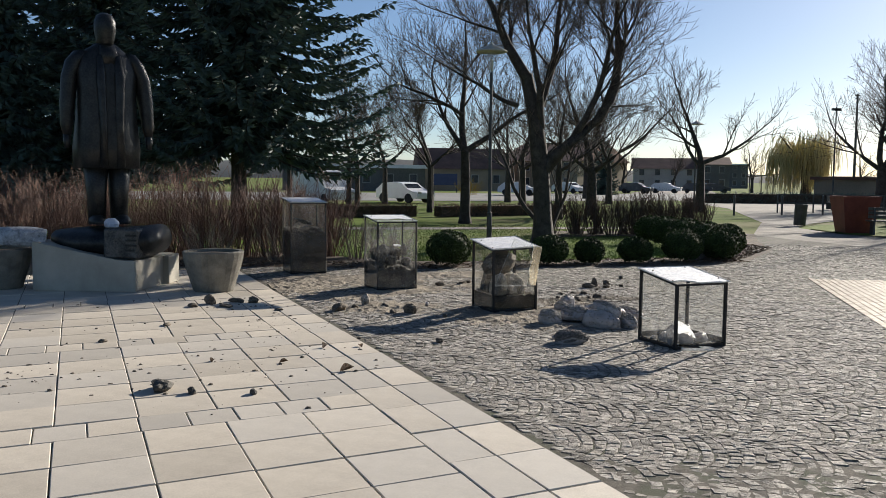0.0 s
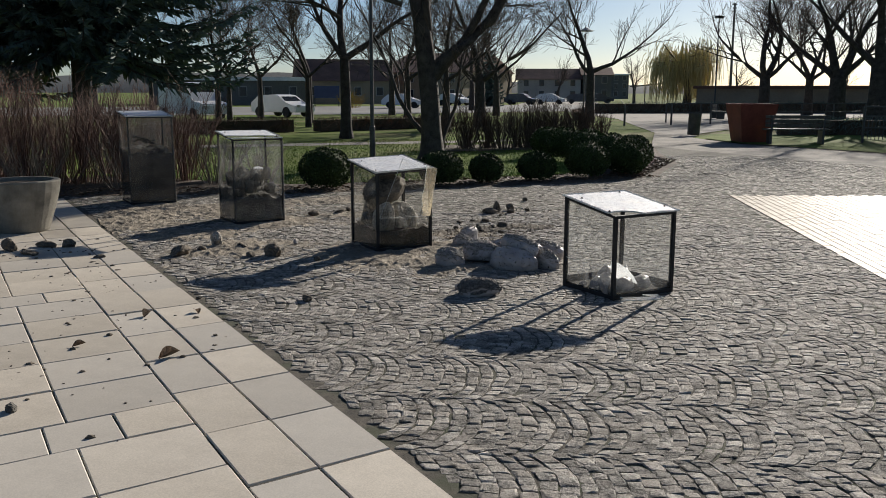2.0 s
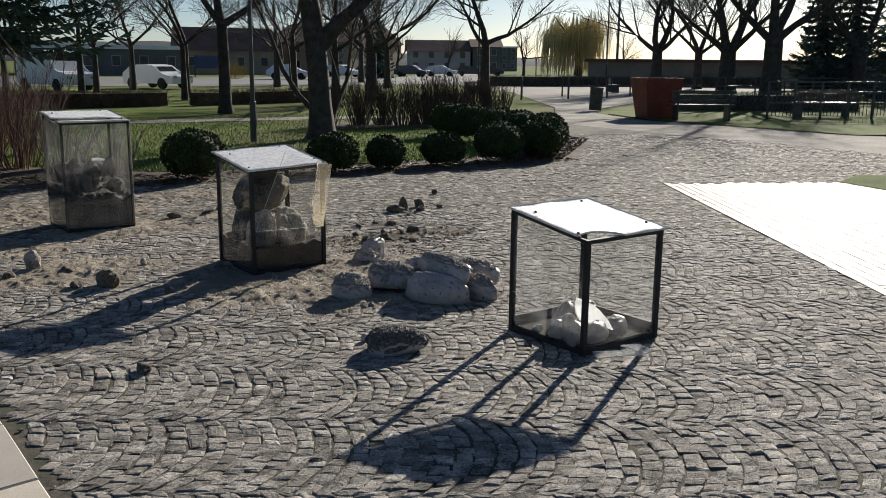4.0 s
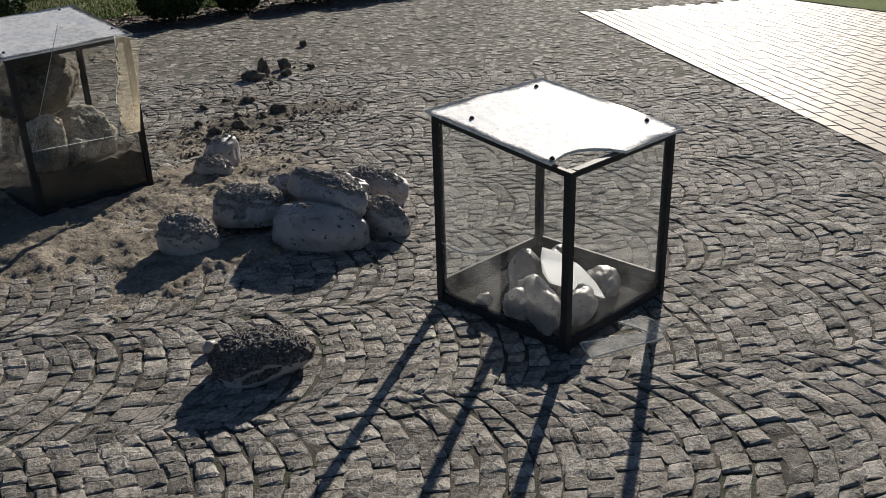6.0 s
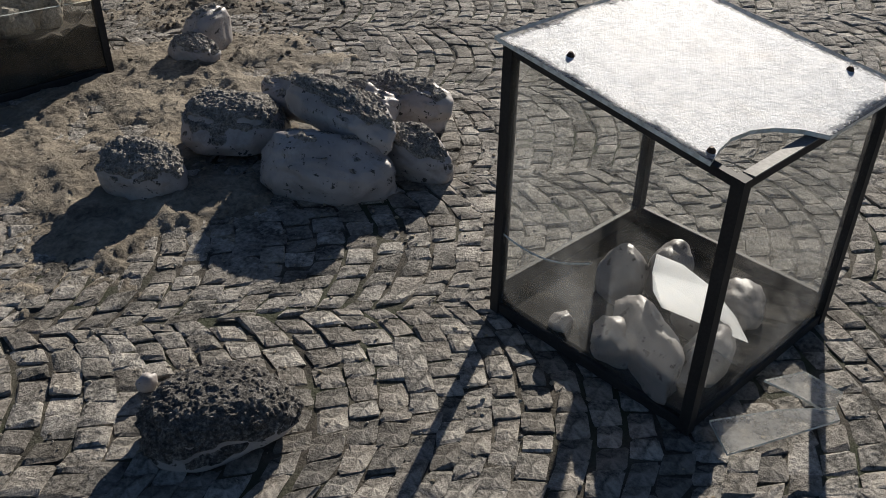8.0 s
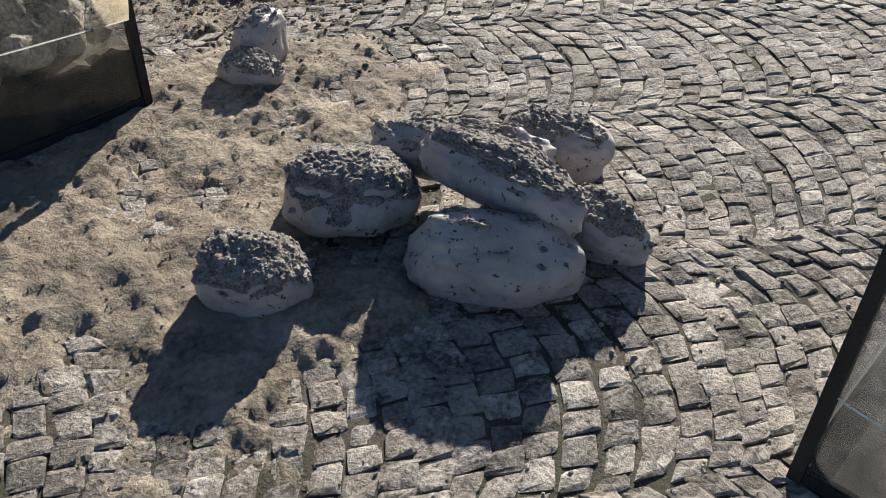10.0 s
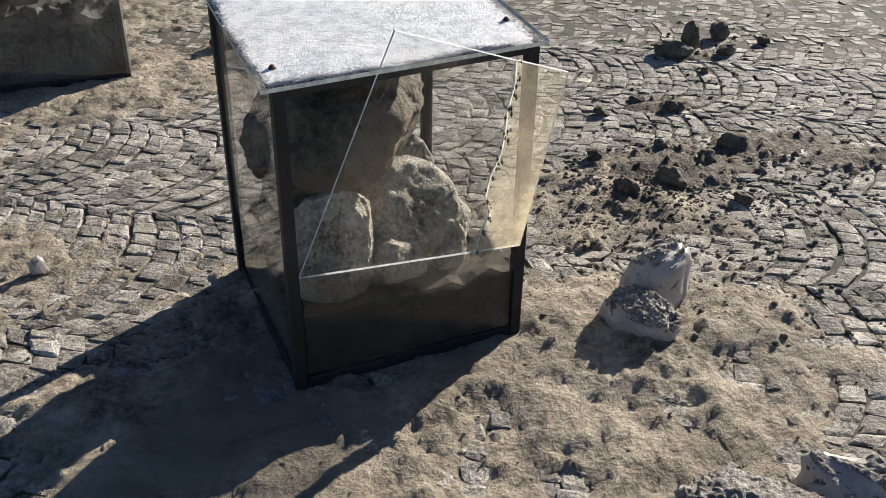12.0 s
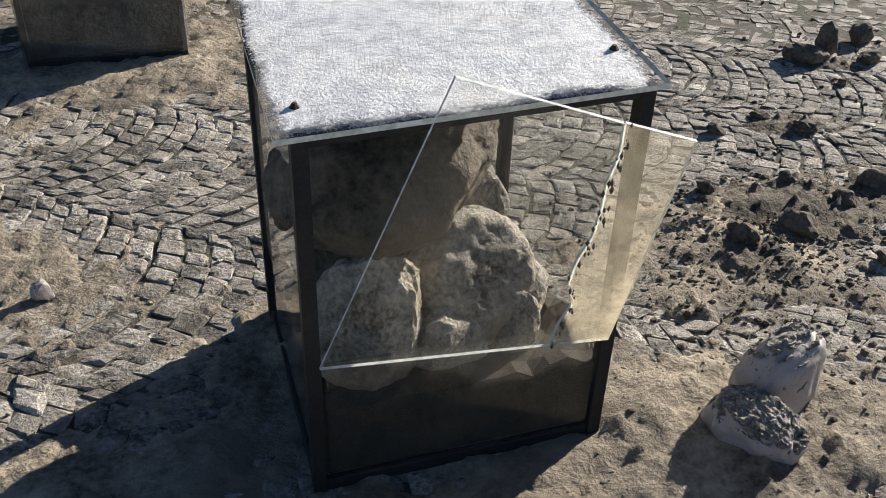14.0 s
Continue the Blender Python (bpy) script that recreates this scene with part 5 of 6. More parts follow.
def tree(x, y, limbs, seed, label, depth=4, kids=4, twig=TWIG, droop=0.0, spread=0.55, flare=None, group="bare park trees"):
    """limbs: (start, end-direction, length, radius, depth change) about the foot."""
    rng = random.Random(seed)
    t = empty("tree", pose(x, y, -0.03), label, "tree", group)
    V, F, TV, TF = [], [], [], []
    for pts, radii in flare or ():
        tube(V, F, [Vector(p) for p in pts], radii, 10)
    for p, d, ln, r, dd in limbs:
        branch(V, F, TV, TF, Vector(p), Vector(d), ln, r, depth + dd, rng, droop, spread, kids, 2, min(0.014, 0.003 + 0.0001 * max(0.0, y - 8)))
    link_mesh("trunk", V, F, BARK, t, smooth=True)
    if TV:
        link_mesh("crown", TV, TF, twig, t, "fine bare twigs")
    return t


RX, RY = 0.957, -0.29                        # across the view over the lawn


def side(r, f, z):
    return (r * RX - f * RY, r * RY + f * RX, z)


tree(10.35, 21.8, [
    (side(-0.50, 0, 4.3), side(-0.55, 0.1, 1.0), 2.6, 0.16, 0), (side(-0.25, 0, 3.3), side(0.25, 0.2, 1.0), 3.4, 0.12, 0), (side(-0.1, 0, 3.0), side(0.0, -0.5, 1.0), 2.6, 0.11, -1),
    (side(1.65, 0, 3.7), side(0.55, 0.0, 1.0), 2.6, 0.15, 0), (side(1.2, 0, 3.1), side(1.0, 0.5, 0.7), 2.2, 0.10, -1), (side(0.75, 0, 2.75), side(0.45, -0.2, 1.0), 3.0, 0.11, 0),
    (side(-0.7, 0.1, 3.6), side(-1.0, 0.2, 0.35), 2.0, 0.07, -1), (side(0.0, 0.2, 0.4), side(-0.75, 0.3, 1.0), 3.4, 0.065, -1), (side(0.2, 0.3, 0.2), side(0.55, 0.5, 1.0), 3.0, 0.06, -1)],
    7, "large old bare tree with a forked dark trunk", depth=4, kids=5,
    flare=[([side(0.0, 0, -0.05), side(0.0, 0, 0.15), side(-0.02, 0, 0.7), side(-0.06, 0, 1.5), side(-0.14, 0, 2.3), side(-0.28, 0, 3.3), side(-0.52, 0, 4.4)], [0.40, 0.30, 0.24, 0.225, 0.23, 0.19, 0.16]),
           ([side(-0.05, 0, 1.9), side(0.35, 0, 2.35), side(0.9, 0, 2.85), side(1.4, 0, 3.25), side(1.7, 0, 3.8)], [0.19, 0.17, 0.155, 0.14, 0.11])])
tree(11.4, 31.6, [(side(-0.05, 0, 2.7), side(-0.08, 0, 1.0), 4.2, 0.14, 0), (side(0, 0, 2.6), side(-0.75, 0.3, 1.0), 3.2, 0.11, -1), (side(0, 0, 2.7), side(0.8, 0.2, 0.75), 3.2, 0.12, -1), (side(-0.1, 0, 4.0), side(-0.9, 0, 0.6), 2.8, 0.08, -1)],
     8, "bare tree with an upright dark trunk on the lawn", depth=4, kids=5, flare=[([side(0, 0, 0), side(0, 0, 0.3), side(0, 0, 1.5), side(-0.03, 0, 2.8)], [0.28, 0.20, 0.175, 0.16])])
for x, y, h, r, seed, lean_, label in (
        (20.0, 38.5, 2.0, 0.24, 12, 0.5, "spreading bare tree beyond the thicket"), (28.2, 42.0, 2.6, 0.22, 13, 0.1, "slim bare tree beside the walkway"),
        (8.6, 40.0, 2.2, 0.12, 14, 0.0, "slender young bare tree on the lawn"), (6.4, 44.0, 2.2, 0.11, 15, 0.1, "slender young bare tree on the lawn"), (10.6, 48.0, 2.4, 0.13, 16, 0.0, "slender young bare tree near the street"),
        (14.5, 47.0, 2.4, 0.14, 17, 0.0, "young bare tree near the street"), (24.0, 60.0, 2.4, 0.2, 18, 0.0, "bare upright street tree far off"), (36.0, 72.0, 2.6, 0.22, 19, 0.0, "bare upright street tree far off"),
        (4.5, 52.0, 2.2, 0.14, 20, 0.0, "slender bare tree near the street"), (16.5, 34.5, 2.0, 0.15, 31, 0.1, "bare tree behind the brown thicket"), (19.5, 46.0, 2.2, 0.18, 32, 0.0, "bare tree near the car park"),
        (14.0, 56.0, 2.4, 0.16, 33, 0.0, "young bare tree near the street"), (30.0, 56.0, 2.4, 0.2, 34, 0.0, "bare tree beside the car park"), (13.0, 42.0, 2.2, 0.12, 35, 0.0, "slender young bare tree on the lawn")):
    s = 1.0 if r > 0.16 else 0.8
    tree(x, y, [(side(0, 0, h), side(-0.1 + lean_ * 0.3, 0, 1.0), 3.3 * s, r * 0.75, 0), (side(0, 0, h * 0.95), side(-0.8, 0.3, 0.8), 2.9 * s, r * 0.5, -1), (side(0, 0, h), side(0.8 + lean_, -0.2, 0.7), 3.0 * s, r * 0.55, -1)],
         seed, label, depth=4, kids=4, flare=[([side(0, 0, 0), side(0, 0, h * 0.5), side(0, 0, h * 1.05)], [r * 1.35, r, r * 0.85])])
for x, y, h, r, seed in ((45.0, 41.2, 2.2, 0.5, 22), (36.0, 30.8, 2.6, 0.42, 23), (43.5, 45.5, 2.4, 0.35, 24), (50.0, 36.0, 2.4, 0.4, 25), (31.0, 14.0, 2.6, 0.3, 26), (52.0, 50.0, 2.4, 0.3, 27), (60.0, 38.0, 2.4, 0.35, 28)):
    tree(x, y, [(side(0, 0, h), side(-0.5, 0, 1.0), 4.2, r * 0.6, 0), (side(0, 0, h), side(0.4, 0, 1.0), 4.4, r * 0.6, 0), (side(0, 0, h), side(-0.9, 0.4, 0.9), 3.6, r * 0.45, -1), (side(0, 0, h), side(0.9, -0.2, 0.8), 3.6, r * 0.45, -1)],
         seed, "broad bare tree behind the benches", depth=4, kids=4, flare=[([side(0, 0, 0), side(0, 0, h * 0.5), side(0, 0, h * 1.1)], [r * 1.3, r, r * 0.9])])


def spruce(x, y, height, radius, seed, label, clear=1.4, whorls=30):
    """Trunk with drooping whorls of needle-covered boughs."""
    rng = random.Random(seed)
    t = empty("spruce", pose(x, y, -0.03), label, "tree", "dark spruces")
    V, F = [], []
    tube(V, F, [Vector((0, 0, 0)), Vector((0, 0, height * 0.5)), Vector((0, 0, height))], [0.24, 0.15, 0.02], 8)
    NV, NF = [], []
    for w in range(whorls):
        z = clear + (height - clear) * (w / whorls) ** 1.05
        reach = radius * (1 - (z - clear) / (height - clear)) ** 0.62 * rng.uniform(0.82, 1.1) + 0.1
        boughs = max(5, int(10 - 4 * w / whorls))
        for b in range(boughs):
            az = 2 * math.pi * (b + rng.random() * 0.8) / boughs + w
            L1 = reach * rng.uniform(0.7, 1.12)
            pts = []
            for i in range(7):
                f = i / 6
                pts.append(Vector((math.cos(az) * L1 * f, math.sin(az) * L1 * f, z - L1 * 0.30 * math.sin(f * 2.2) + 0.10 * L1 * f * f)))
            tube(V, F, pts, [0.035 * (1 - 0.85 * i / 6) + 0.004 for i in range(7)], 4)
            n = int(24 + 20 * L1)
            for k in range(n):
                f = (0.10 + 0.90 * (k + rng.random()) / n)
                i = min(5, int(f * 6))
                q = pts[i].lerp(pts[i + 1], f * 6 - i)
                out = (pts[i + 1] - pts[i]).normalized()
                acr = out.cross(Vector((0, 0, 1))).normalized() * rng.choice((-1, 1))
                dd = (out * rng.uniform(0.3, 0.9) + acr * rng.uniform(0.2, 1.0) + Vector((0, 0, rng.uniform(-0.75, 0.1)))).normalized()
                ln = rng.uniform(0.22, 0.50) * (1.15 - 0.5 * f)
                up_ = dd.orthogonal().normalized() * ln * rng.uniform(0.10, 0.2)
                sd = dd.cross(up_)
                k0 = len(NV)
                NV.extend((tuple(q), tuple(q + dd * ln * 0.45 + up_), tuple(q + dd * ln), tuple(q + dd * ln * 0.45 - up_), tuple(q + dd * ln * 0.5 + sd), tuple(q + dd * ln * 0.5 - sd)))
                NF.extend(((k0, k0 + 1, k0 + 2, k0 + 3), (k0, k0 + 4, k0 + 2, k0 + 5)))
    link_mesh("trunk", V, F, BARK, t)
    link_mesh("crown", NV, NF, NEEDLE, t, "dark blue-green needle boughs")
    return t


spruce(2.8, 26.5, 13.5, 5.0, 41, "tall dark spruce with drooping boughs", 3.0, 44)
spruce(-0.9, 29.0, 12.0, 3.8, 42, "tall dark spruce with drooping boughs", 2.4, 34)
spruce(-3.4, 27.0, 6.8, 2.4, 43, "shorter dark spruce behind the statue", 0.9, 26)
spruce(-7.5, 30.0, 10.0, 3.2, 44, "dark spruce at the edge of the park", 1.2, 22)
spruce(-2.6, 33.5, 12.0, 3.5, 45, "dark spruce standing further back", 1.8, 22)
spruce(50.0, 38.5, 7.0, 2.4, 47, "dark spruce beyond the benches", 0.5, 20)
spruce(56.0, 40.5, 8.0, 2.6, 48, "dark spruce beyond the benches", 0.5, 20)
spruce(45.0, 30.0, 7.5, 2.4, 49, "dark spruce beyond the benches", 0.6, 20)
spruce(48.0, 92.0, 6.5, 1.9, 46, "small dark spruce by the far houses", 0.4, 18)


def shrub(x, y, h, r, seed, label, stems=46, mat=SHRUB, group="bare brown shrubs"):
    rng = random.Random(seed)
    V, F = [], []
    for _ in range(stems):
        az, sp = rng.uniform(0, 2 * math.pi), rng.random()
        p = Vector((math.cos(az) * r * 0.35 * sp, math.sin(az) * r * 0.35 * sp, -0.02))
        d = Vector((math.cos(az) * sp * r * 0.75 / h, math.sin(az) * sp * r * 0.75 / h, 1.0)).normalized()
        ln = h * rng.uniform(0.65, 1.08)
        pts = [p]
        for i in range(4):
            d = (d + Vector((rng.gauss(0, .09), rng.gauss(0, .09), 0.03))).normalized()
            pts.append(pts[-1] + d * ln / 4)
        tube(V, F, pts, [0.011, 0.009, 0.007, 0.005, 0.002], 3)
        for k in range(11):
            f = rng.uniform(0.25, 0.95)
            i = min(3, int(f * 4))
            q = pts[i].lerp(pts[i + 1], f * 4 - i)
            e = (d + Vector((rng.gauss(0, .5), rng.gauss(0, .5), 0.2))).normalized()
            m = q + e * ln * rng.uniform(0.12, 0.3)
            tube(V, F, [q, m], [0.005, 0.0016], 3)
    ob = link_mesh("shrub", V, F, mat)
    ob.matrix_basis = pose(x, y, 0)
    return tagged(ob, label, "shrub", group)


rng = random.Random(91)
for k in range(16):
    f = k / 15
    shrub(-2.2 + 6.3 * f + rng.uniform(-.15, .15), 19.0 - 0.7 * f + rng.uniform(-.3, .3), rng.uniform(1.2, 1.75), rng.uniform(0.85, 1.15), 400 + k, "tall bare brown shrub with many upright stems", 44)
for k in range(10):
    shrub(-2.5 + 7.0 * k / 9, 20.6 + rng.uniform(-.3, .3), rng.uniform(1.4, 1.8), 1.0, 430 + k, "tall bare brown shrub with many upright stems", 34)
for x, y, h in ((4.5, 17.6, 0.95), (3.0, 17.4, 0.9), (5.1, 17.0, 0.7), (1.6, 17.5, 0.8)):
    shrub(x, y, h, 0.8, int(x * 100), "small bare shrub with arching twigs", 24, TWIG_PALE)
for k in range(16):
    f = k / 15
    shrub(12.2 + 5.0 * f + rng.uniform(-.2, .2), 25.2 - 0.5 * math.sin(f * 3) + rng.uniform(-.4, .4), rng.uniform(0.95, 1.3), 0.75, 460 + k, "low bare brown thicket shrub", 44, TWIG)


def clipped(x, y, r, hz, seed, label, leaves=3800, group="clipped box balls"):
    """Clipped evergreen ball: an inner core under a shell of small leaves."""
    rng = random.Random(seed)
    t = empty("clipped_bush", pose(x, y, 0), label, "bush", group)
    bm = bmesh.new()
    bmesh.ops.create_icosphere(bm, subdivisions=3, radius=1.0)
    for v in bm.verts:
        k = 0.86 * (1 + 0.05 * noise.noise(v.co * 3 + Vector((seed, 0, 0))))
        v.co = Vector((v.co.x * r * k, v.co.y * r * k, max(0.0, hz * 0.5 + v.co.z * hz * 0.5 * k)))
    part("core", bm, BOX, t)
    V, F = [], []
    for _ in range(leaves):
        n = Vector((rng.gauss(0, 1), rng.gauss(0, 1), rng.gauss(0, 1))).normalized()
        if n.z < -0.85:
            continue
        b = 0.97 + 0.05 * noise.noise(n * 3 + Vector((seed, 0, 0))) + rng.uniform(-0.06, 0.03)
        p = Vector((n.x * r * b, n.y * r * b, hz * 0.5 + n.z * hz * 0.5 * b))
        if p.z < 0.01:
            continue
        a = (n.orthogonal().normalized() * rng.uniform(-1, 1) + n.cross(n.orthogonal()).normalized() * rng.uniform(-1, 1) + n * rng.uniform(0.2, 0.9)).normalized()
        c = a.cross(n + Vector((rng.gauss(0, .4), rng.gauss(0, .4), rng.gauss(0, .4)))).normalized()
        ln, wd = rng.uniform(0.03, 0.055), rng.uniform(0.010, 0.018)
        k0 = len(V)
        V.extend((tuple(p), tuple(p + a * ln * 0.5 + c * wd), tuple(p + a * ln), tuple(p + a * ln * 0.5 - c * wd)))
        F.append((k0, k0 + 1, k0 + 2, k0 + 3))
    link_mesh("leaves", V, F, BOX, t)
    return t


for i, (x, y, r, hz) in enumerate(((5.95, 16.05, 0.42, 0.66), (7.96, 15.95, 0.37, 0.56), (8.85, 16.0, 0.29, 0.48), (9.84, 15.95, 0.34, 0.50), (10.98, 16.05, 0.41, 0.64), (11.92, 16.15, 0.39, 0.66),
                                  (12.65, 16.95, 0.40, 0.70), (12.75, 17.9, 0.45, 0.70), (12.85, 18.9, 0.46, 0.74), (12.95, 20.0, 0.45, 0.74), (13.2, 21.2, 0.42, 0.70))):
    clipped(x, y, r, hz, 500 + i, "dark green clipped box ball in the mulch bed")


def clipped_strip(x0, y0, x1, y1, w, h, seed, label, mat=SHRUB):
    """Low trimmed hedge with a ragged twiggy skin."""
    rng = random.Random(seed)
    d = Vector((x1 - x0, y1 - y0, 0))
    ln = d.length
    t = empty("low_hedge", pose(x0, y0, -0.03, 0, 0, math.degrees(math.atan2(d.y, d.x))), label, "hedge", "low trimmed hedges")
    V, F = [], []
    for _ in range(int(ln * 220)):
        p = Vector((rng.uniform(0, ln), rng.uniform(-w / 2, w / 2), rng.uniform(0, h * 0.8)))
        e = Vector((rng.gauss(0, .5), rng.gauss(0, .5), rng.uniform(0.2, 1.0))).normalized()
        q = p + e * rng.uniform(0.15, 0.35)
        q.z = min(q.z, h + rng.uniform(-.05, .04))
        tube(V, F, [p, q], [0.010, 0.004], 3)
    link_mesh("foliage", V, F, mat, t)
    part("core", a_box(0, -w * 0.3, 0, ln, w * 0.3, h * 0.75), MULCH, t)
    return t


clipped_strip(5.5, 36.5, 11.0, 37.5, 0.9, 0.62, 601, "low trimmed brown hedge along the lawn")
clipped_strip(12.0, 37.2, 19.0, 39.6, 0.9, 0.60, 602, "low trimmed brown hedge along the lawn")
clipped_strip(29.5, 45.0, 33.0, 50.0, 0.9, 0.62, 603, "low trimmed hedge beside the walkway")

# lawn blades where it lies nearest, leaf litter on the bed
rng = random.Random(701)
V, F = [], []
for _ in range(60000):
    y = 16.8 + 14 * rng.random() ** 1.6
    x = rng.uniform(2.5 + (y - 17) * 0.1, 12.2 + (y - 17) * 0.45)
    if y < 17.6 and x < 5.4:
        continue
    h, az, w = rng.uniform(0.02, 0.055), rng.uniform(0, 6.28), rng.uniform(0.004, 0.009)
    k = len(V)
    cx, cy = math.cos(az), math.sin(az)
    V.extend(((x - cx * w, y - cy * w, -0.05), (x + cx * w, y + cy * w, -0.05), (x + cy * h * 0.4, y - cx * h * 0.4, -0.05 + h)))
    F.append((k, k + 1, k + 2))
tagged(link_mesh("grass", V, F, BLADE), "short green lawn grass", "grass", kind="stuff")
V, F = [], []
for _ in range(5200):
    f = rng.random()
    if f < 0.55:
        x = rng.uniform(1.0, 12.2)
        y = (15.55 if x > 5.3 else 16.6 - (x - 2.0) * 0.30) + rng.uniform(-0.12, 1.1)
    else:
        x = rng.uniform(11.8, 15.2)
        y = 15.6 + (x - 11.8) * 0.95 + rng.uniform(-0.1, 0.9)
    s, az, tl = rng.uniform(0.02, 0.05), rng.uniform(0, 6.28), rng.uniform(-.5, .5)
    k = len(V)
    c, q = math.cos(az), math.sin(az)
    z = 0.012
    V.extend(((x - c * s, y - q * s, z), (x + q * s * .5, y - c * s * .5, z + s * (.3 + tl)), (x + c * s, y + q * s, z + s * tl * .5 + 0.004), (x - q * s * .5, y + c * s * .5, z + s * .3)))
    F.append((k, k + 1, k + 2, k + 3))
tagged(link_mesh("leaf_litter", V, F, LITTER), "dry leaves and bark littering the bed", "leaf litter", kind="stuff")

# ---- street furniture ----
def lamp(x, y, h, label):
    t = empty("street_lamp", pose(x, y, -0.03), label, "street lamp", "park lamps")
    part("post", loft([((0, 0, 0), 0.07, 0.07), ((0, 0, 0.8), 0.065, 0.065), ((0, 0, 0.82), 0.045, 0.045), ((0, 0, h - 0.75), 0.038, 0.038)], 12), LAMP_GREY, t)
    part("globe", loft([((0, 0, h - 0.75), 0.05, 0.05), ((0, 0, h - 0.65), 0.10, 0.10), ((0, 0, h - 0.35), 0.17, 0.17), ((0, 0, h - 0.22), 0.17, 0.17)], 14), GLASS_DIRTY, t)
    part("bulb", loft([((0, 0, h - 0.72), 0.03, 0.03), ((0, 0, h - 0.6), 0.05, 0.05), ((0, 0, h - 0.42), 0.03, 0.03)], 10), LAMP_SHADE, t)
    part("hood", loft([((0, 0, h - 0.24), 0.40, 0.40), ((0, 0, h - 0.21), 0.40, 0.40), ((0, 0, h - 0.12), 0.20, 0.20), ((0, 0, h - 0.06), 0.06, 0.06), ((0, 0, h), 0.02, 0.02)], 20), LAMP_SHADE, t)
    return t


lamp(8.72, 21.5, 5.1, "slim dark park lamp with a wide pale hood")
lamp(28.6, 43.2, 5.0, "slim dark park lamp beside the walkway")


def bench(x, y, rz, label):
    t = empty("park_bench", pose(x, y, -0.002, 0, 0, rz), label, "bench", "park benches")
    for sx_ in (-0.8, 0.74):
        part("leg", a_box(sx_, -0.24, 0, sx_ + 0.06, 0.22, 0.42, bevel=0.005), LAMP_GREY, t)
        part("back_support", prism([(sx_, 0.18), (sx_ + 0.05, 0.18), (sx_ + 0.05, 0.24), (sx_, 0.24)], 0.4, 0.86), LAMP_GREY, t)
    for k in range(4):
        part("seat_slat", a_box(-0.95, -0.26 + 0.125 * k, 0.42, 0.95, -0.16 + 0.125 * k, 0.46, bevel=0.006), WOOD_DARK, t)
    for k in range(3):
        part("back_slat", a_box(-0.95, 0.15, 0.52 + 0.125 * k, 0.95, 0.185, 0.62 + 0.125 * k, bevel=0.006), WOOD_DARK, t)
    return t


bench(22.9, 22.7, 150, "dark slatted park bench beside the red planter")
bench(28.4, 22.6, 150, "dark slatted park bench facing the paving")
bench(38.9, 44.4, 60, "small park bench on the far lawn")
t = empty("red_planter", pose(22.55, 24.25, -0.002, 0, 0, -20), "big dull red tapered planter box", "planter")
bm = loft([((0, 0, 0), 0.62, 0.62), ((0, 0, 1.16), 0.86, 0.86), ((0, 0, 1.2), 0.86, 0.86), ((0, 0, 1.2), 0.78, 0.78), ((0, 0, 1.1), 0.76, 0.76)], 4)
bmesh.ops.rotate(bm, verts=bm.verts, cent=(0, 0, 0), matrix=Matrix.Rotation(radians(45), 3, "Z"))
part("box", bm, RED_PAINT, t)
part("soil", a_box(-0.5, -0.5, 1.05, 0.5, 0.5, 1.12), MULCH, t)
t = empty("litter_bin", pose(23.65, 28.3, -0.002, 0, 4, 0), "dark slatted litter bin by the walkway", "bin")
part("body", loft([((0, 0, 0), 0.20, 0.20), ((0, 0, 0.03), 0.22, 0.22), ((0, 0, 0.78), 0.23, 0.23), ((0, 0, 0.80), 0.19, 0.19), ((0, 0, 0.6), 0.18, 0.18)], 16), WOOD_DARK, t)
part("rim", loft([((0, 0, 0.76), 0.24, 0.24), ((0, 0, 0.80), 0.24, 0.24)], 16), LAMP_GREY, t)
fence = empty("metal_railing", pose(25.2, 22.2, -0.002, 0, 0, -20), "dark metal railing with horizontal bars", "railing")
for k in range(6):
    part("post", a_box(0.9 * k - 0.03, -0.03, 0, 0.9 * k + 0.03, 0.03, 1.15, bevel=0.005), LAMP_GREY, fence)
for z in (0.45, 0.8, 1.1):
    part("rail", a_box(-0.03, -0.02, z, 4.53, 0.02, z + 0.05, bevel=0.005), LAMP_GREY, fence)
for k in range(36):
    if k % 7:
        part("bar", a_box(0.125 * k + 0.02, -0.008, 0.1, 0.125 * k + 0.036, 0.008, 0.82), LAMP_GREY, fence)
frail = empty("guard_rail", pose(32, 40.5, -0.02, 0, 0, -12), "long low metal guard rail across the park edge", "railing")
for k in range(20):
    part("post", a_box(2.0 * k - 0.03, -0.03, 0, 2.0 * k + 0.03, 0.03, 1.0), LAMP_GREY, frail)
for z in (0.5, 0.95):
    part("rail", a_box(-0.03, -0.02, z, 38.0, 0.02, z + 0.06), LAMP_GREY, frail)
for x, y in ((27.2, 37.5), (30.2, 37.8), (33.0, 38.2)):
    b = part("bollard", loft([((0, 0, 0), 0.05, 0.05), ((0, 0, 0.95), 0.05, 0.05), ((0, 0, 1.0), 0.03, 0.03)], 10), LAMP_GREY)
    b.matrix_basis = pose(x, y, -0.03)
    tagged(b, "slim dark bollard on the walkway", "bollard", "bollards")
clipped_strip(40, 60, 76, 48, 1.6, 0.95, 611, "long dark trimmed hedge at the far side", NEEDLE)
clipped_strip(27.0, 27.5, 33, 24.5, 0.7, 0.75, 612, "dark trimmed hedge behind the benches", NEEDLE)


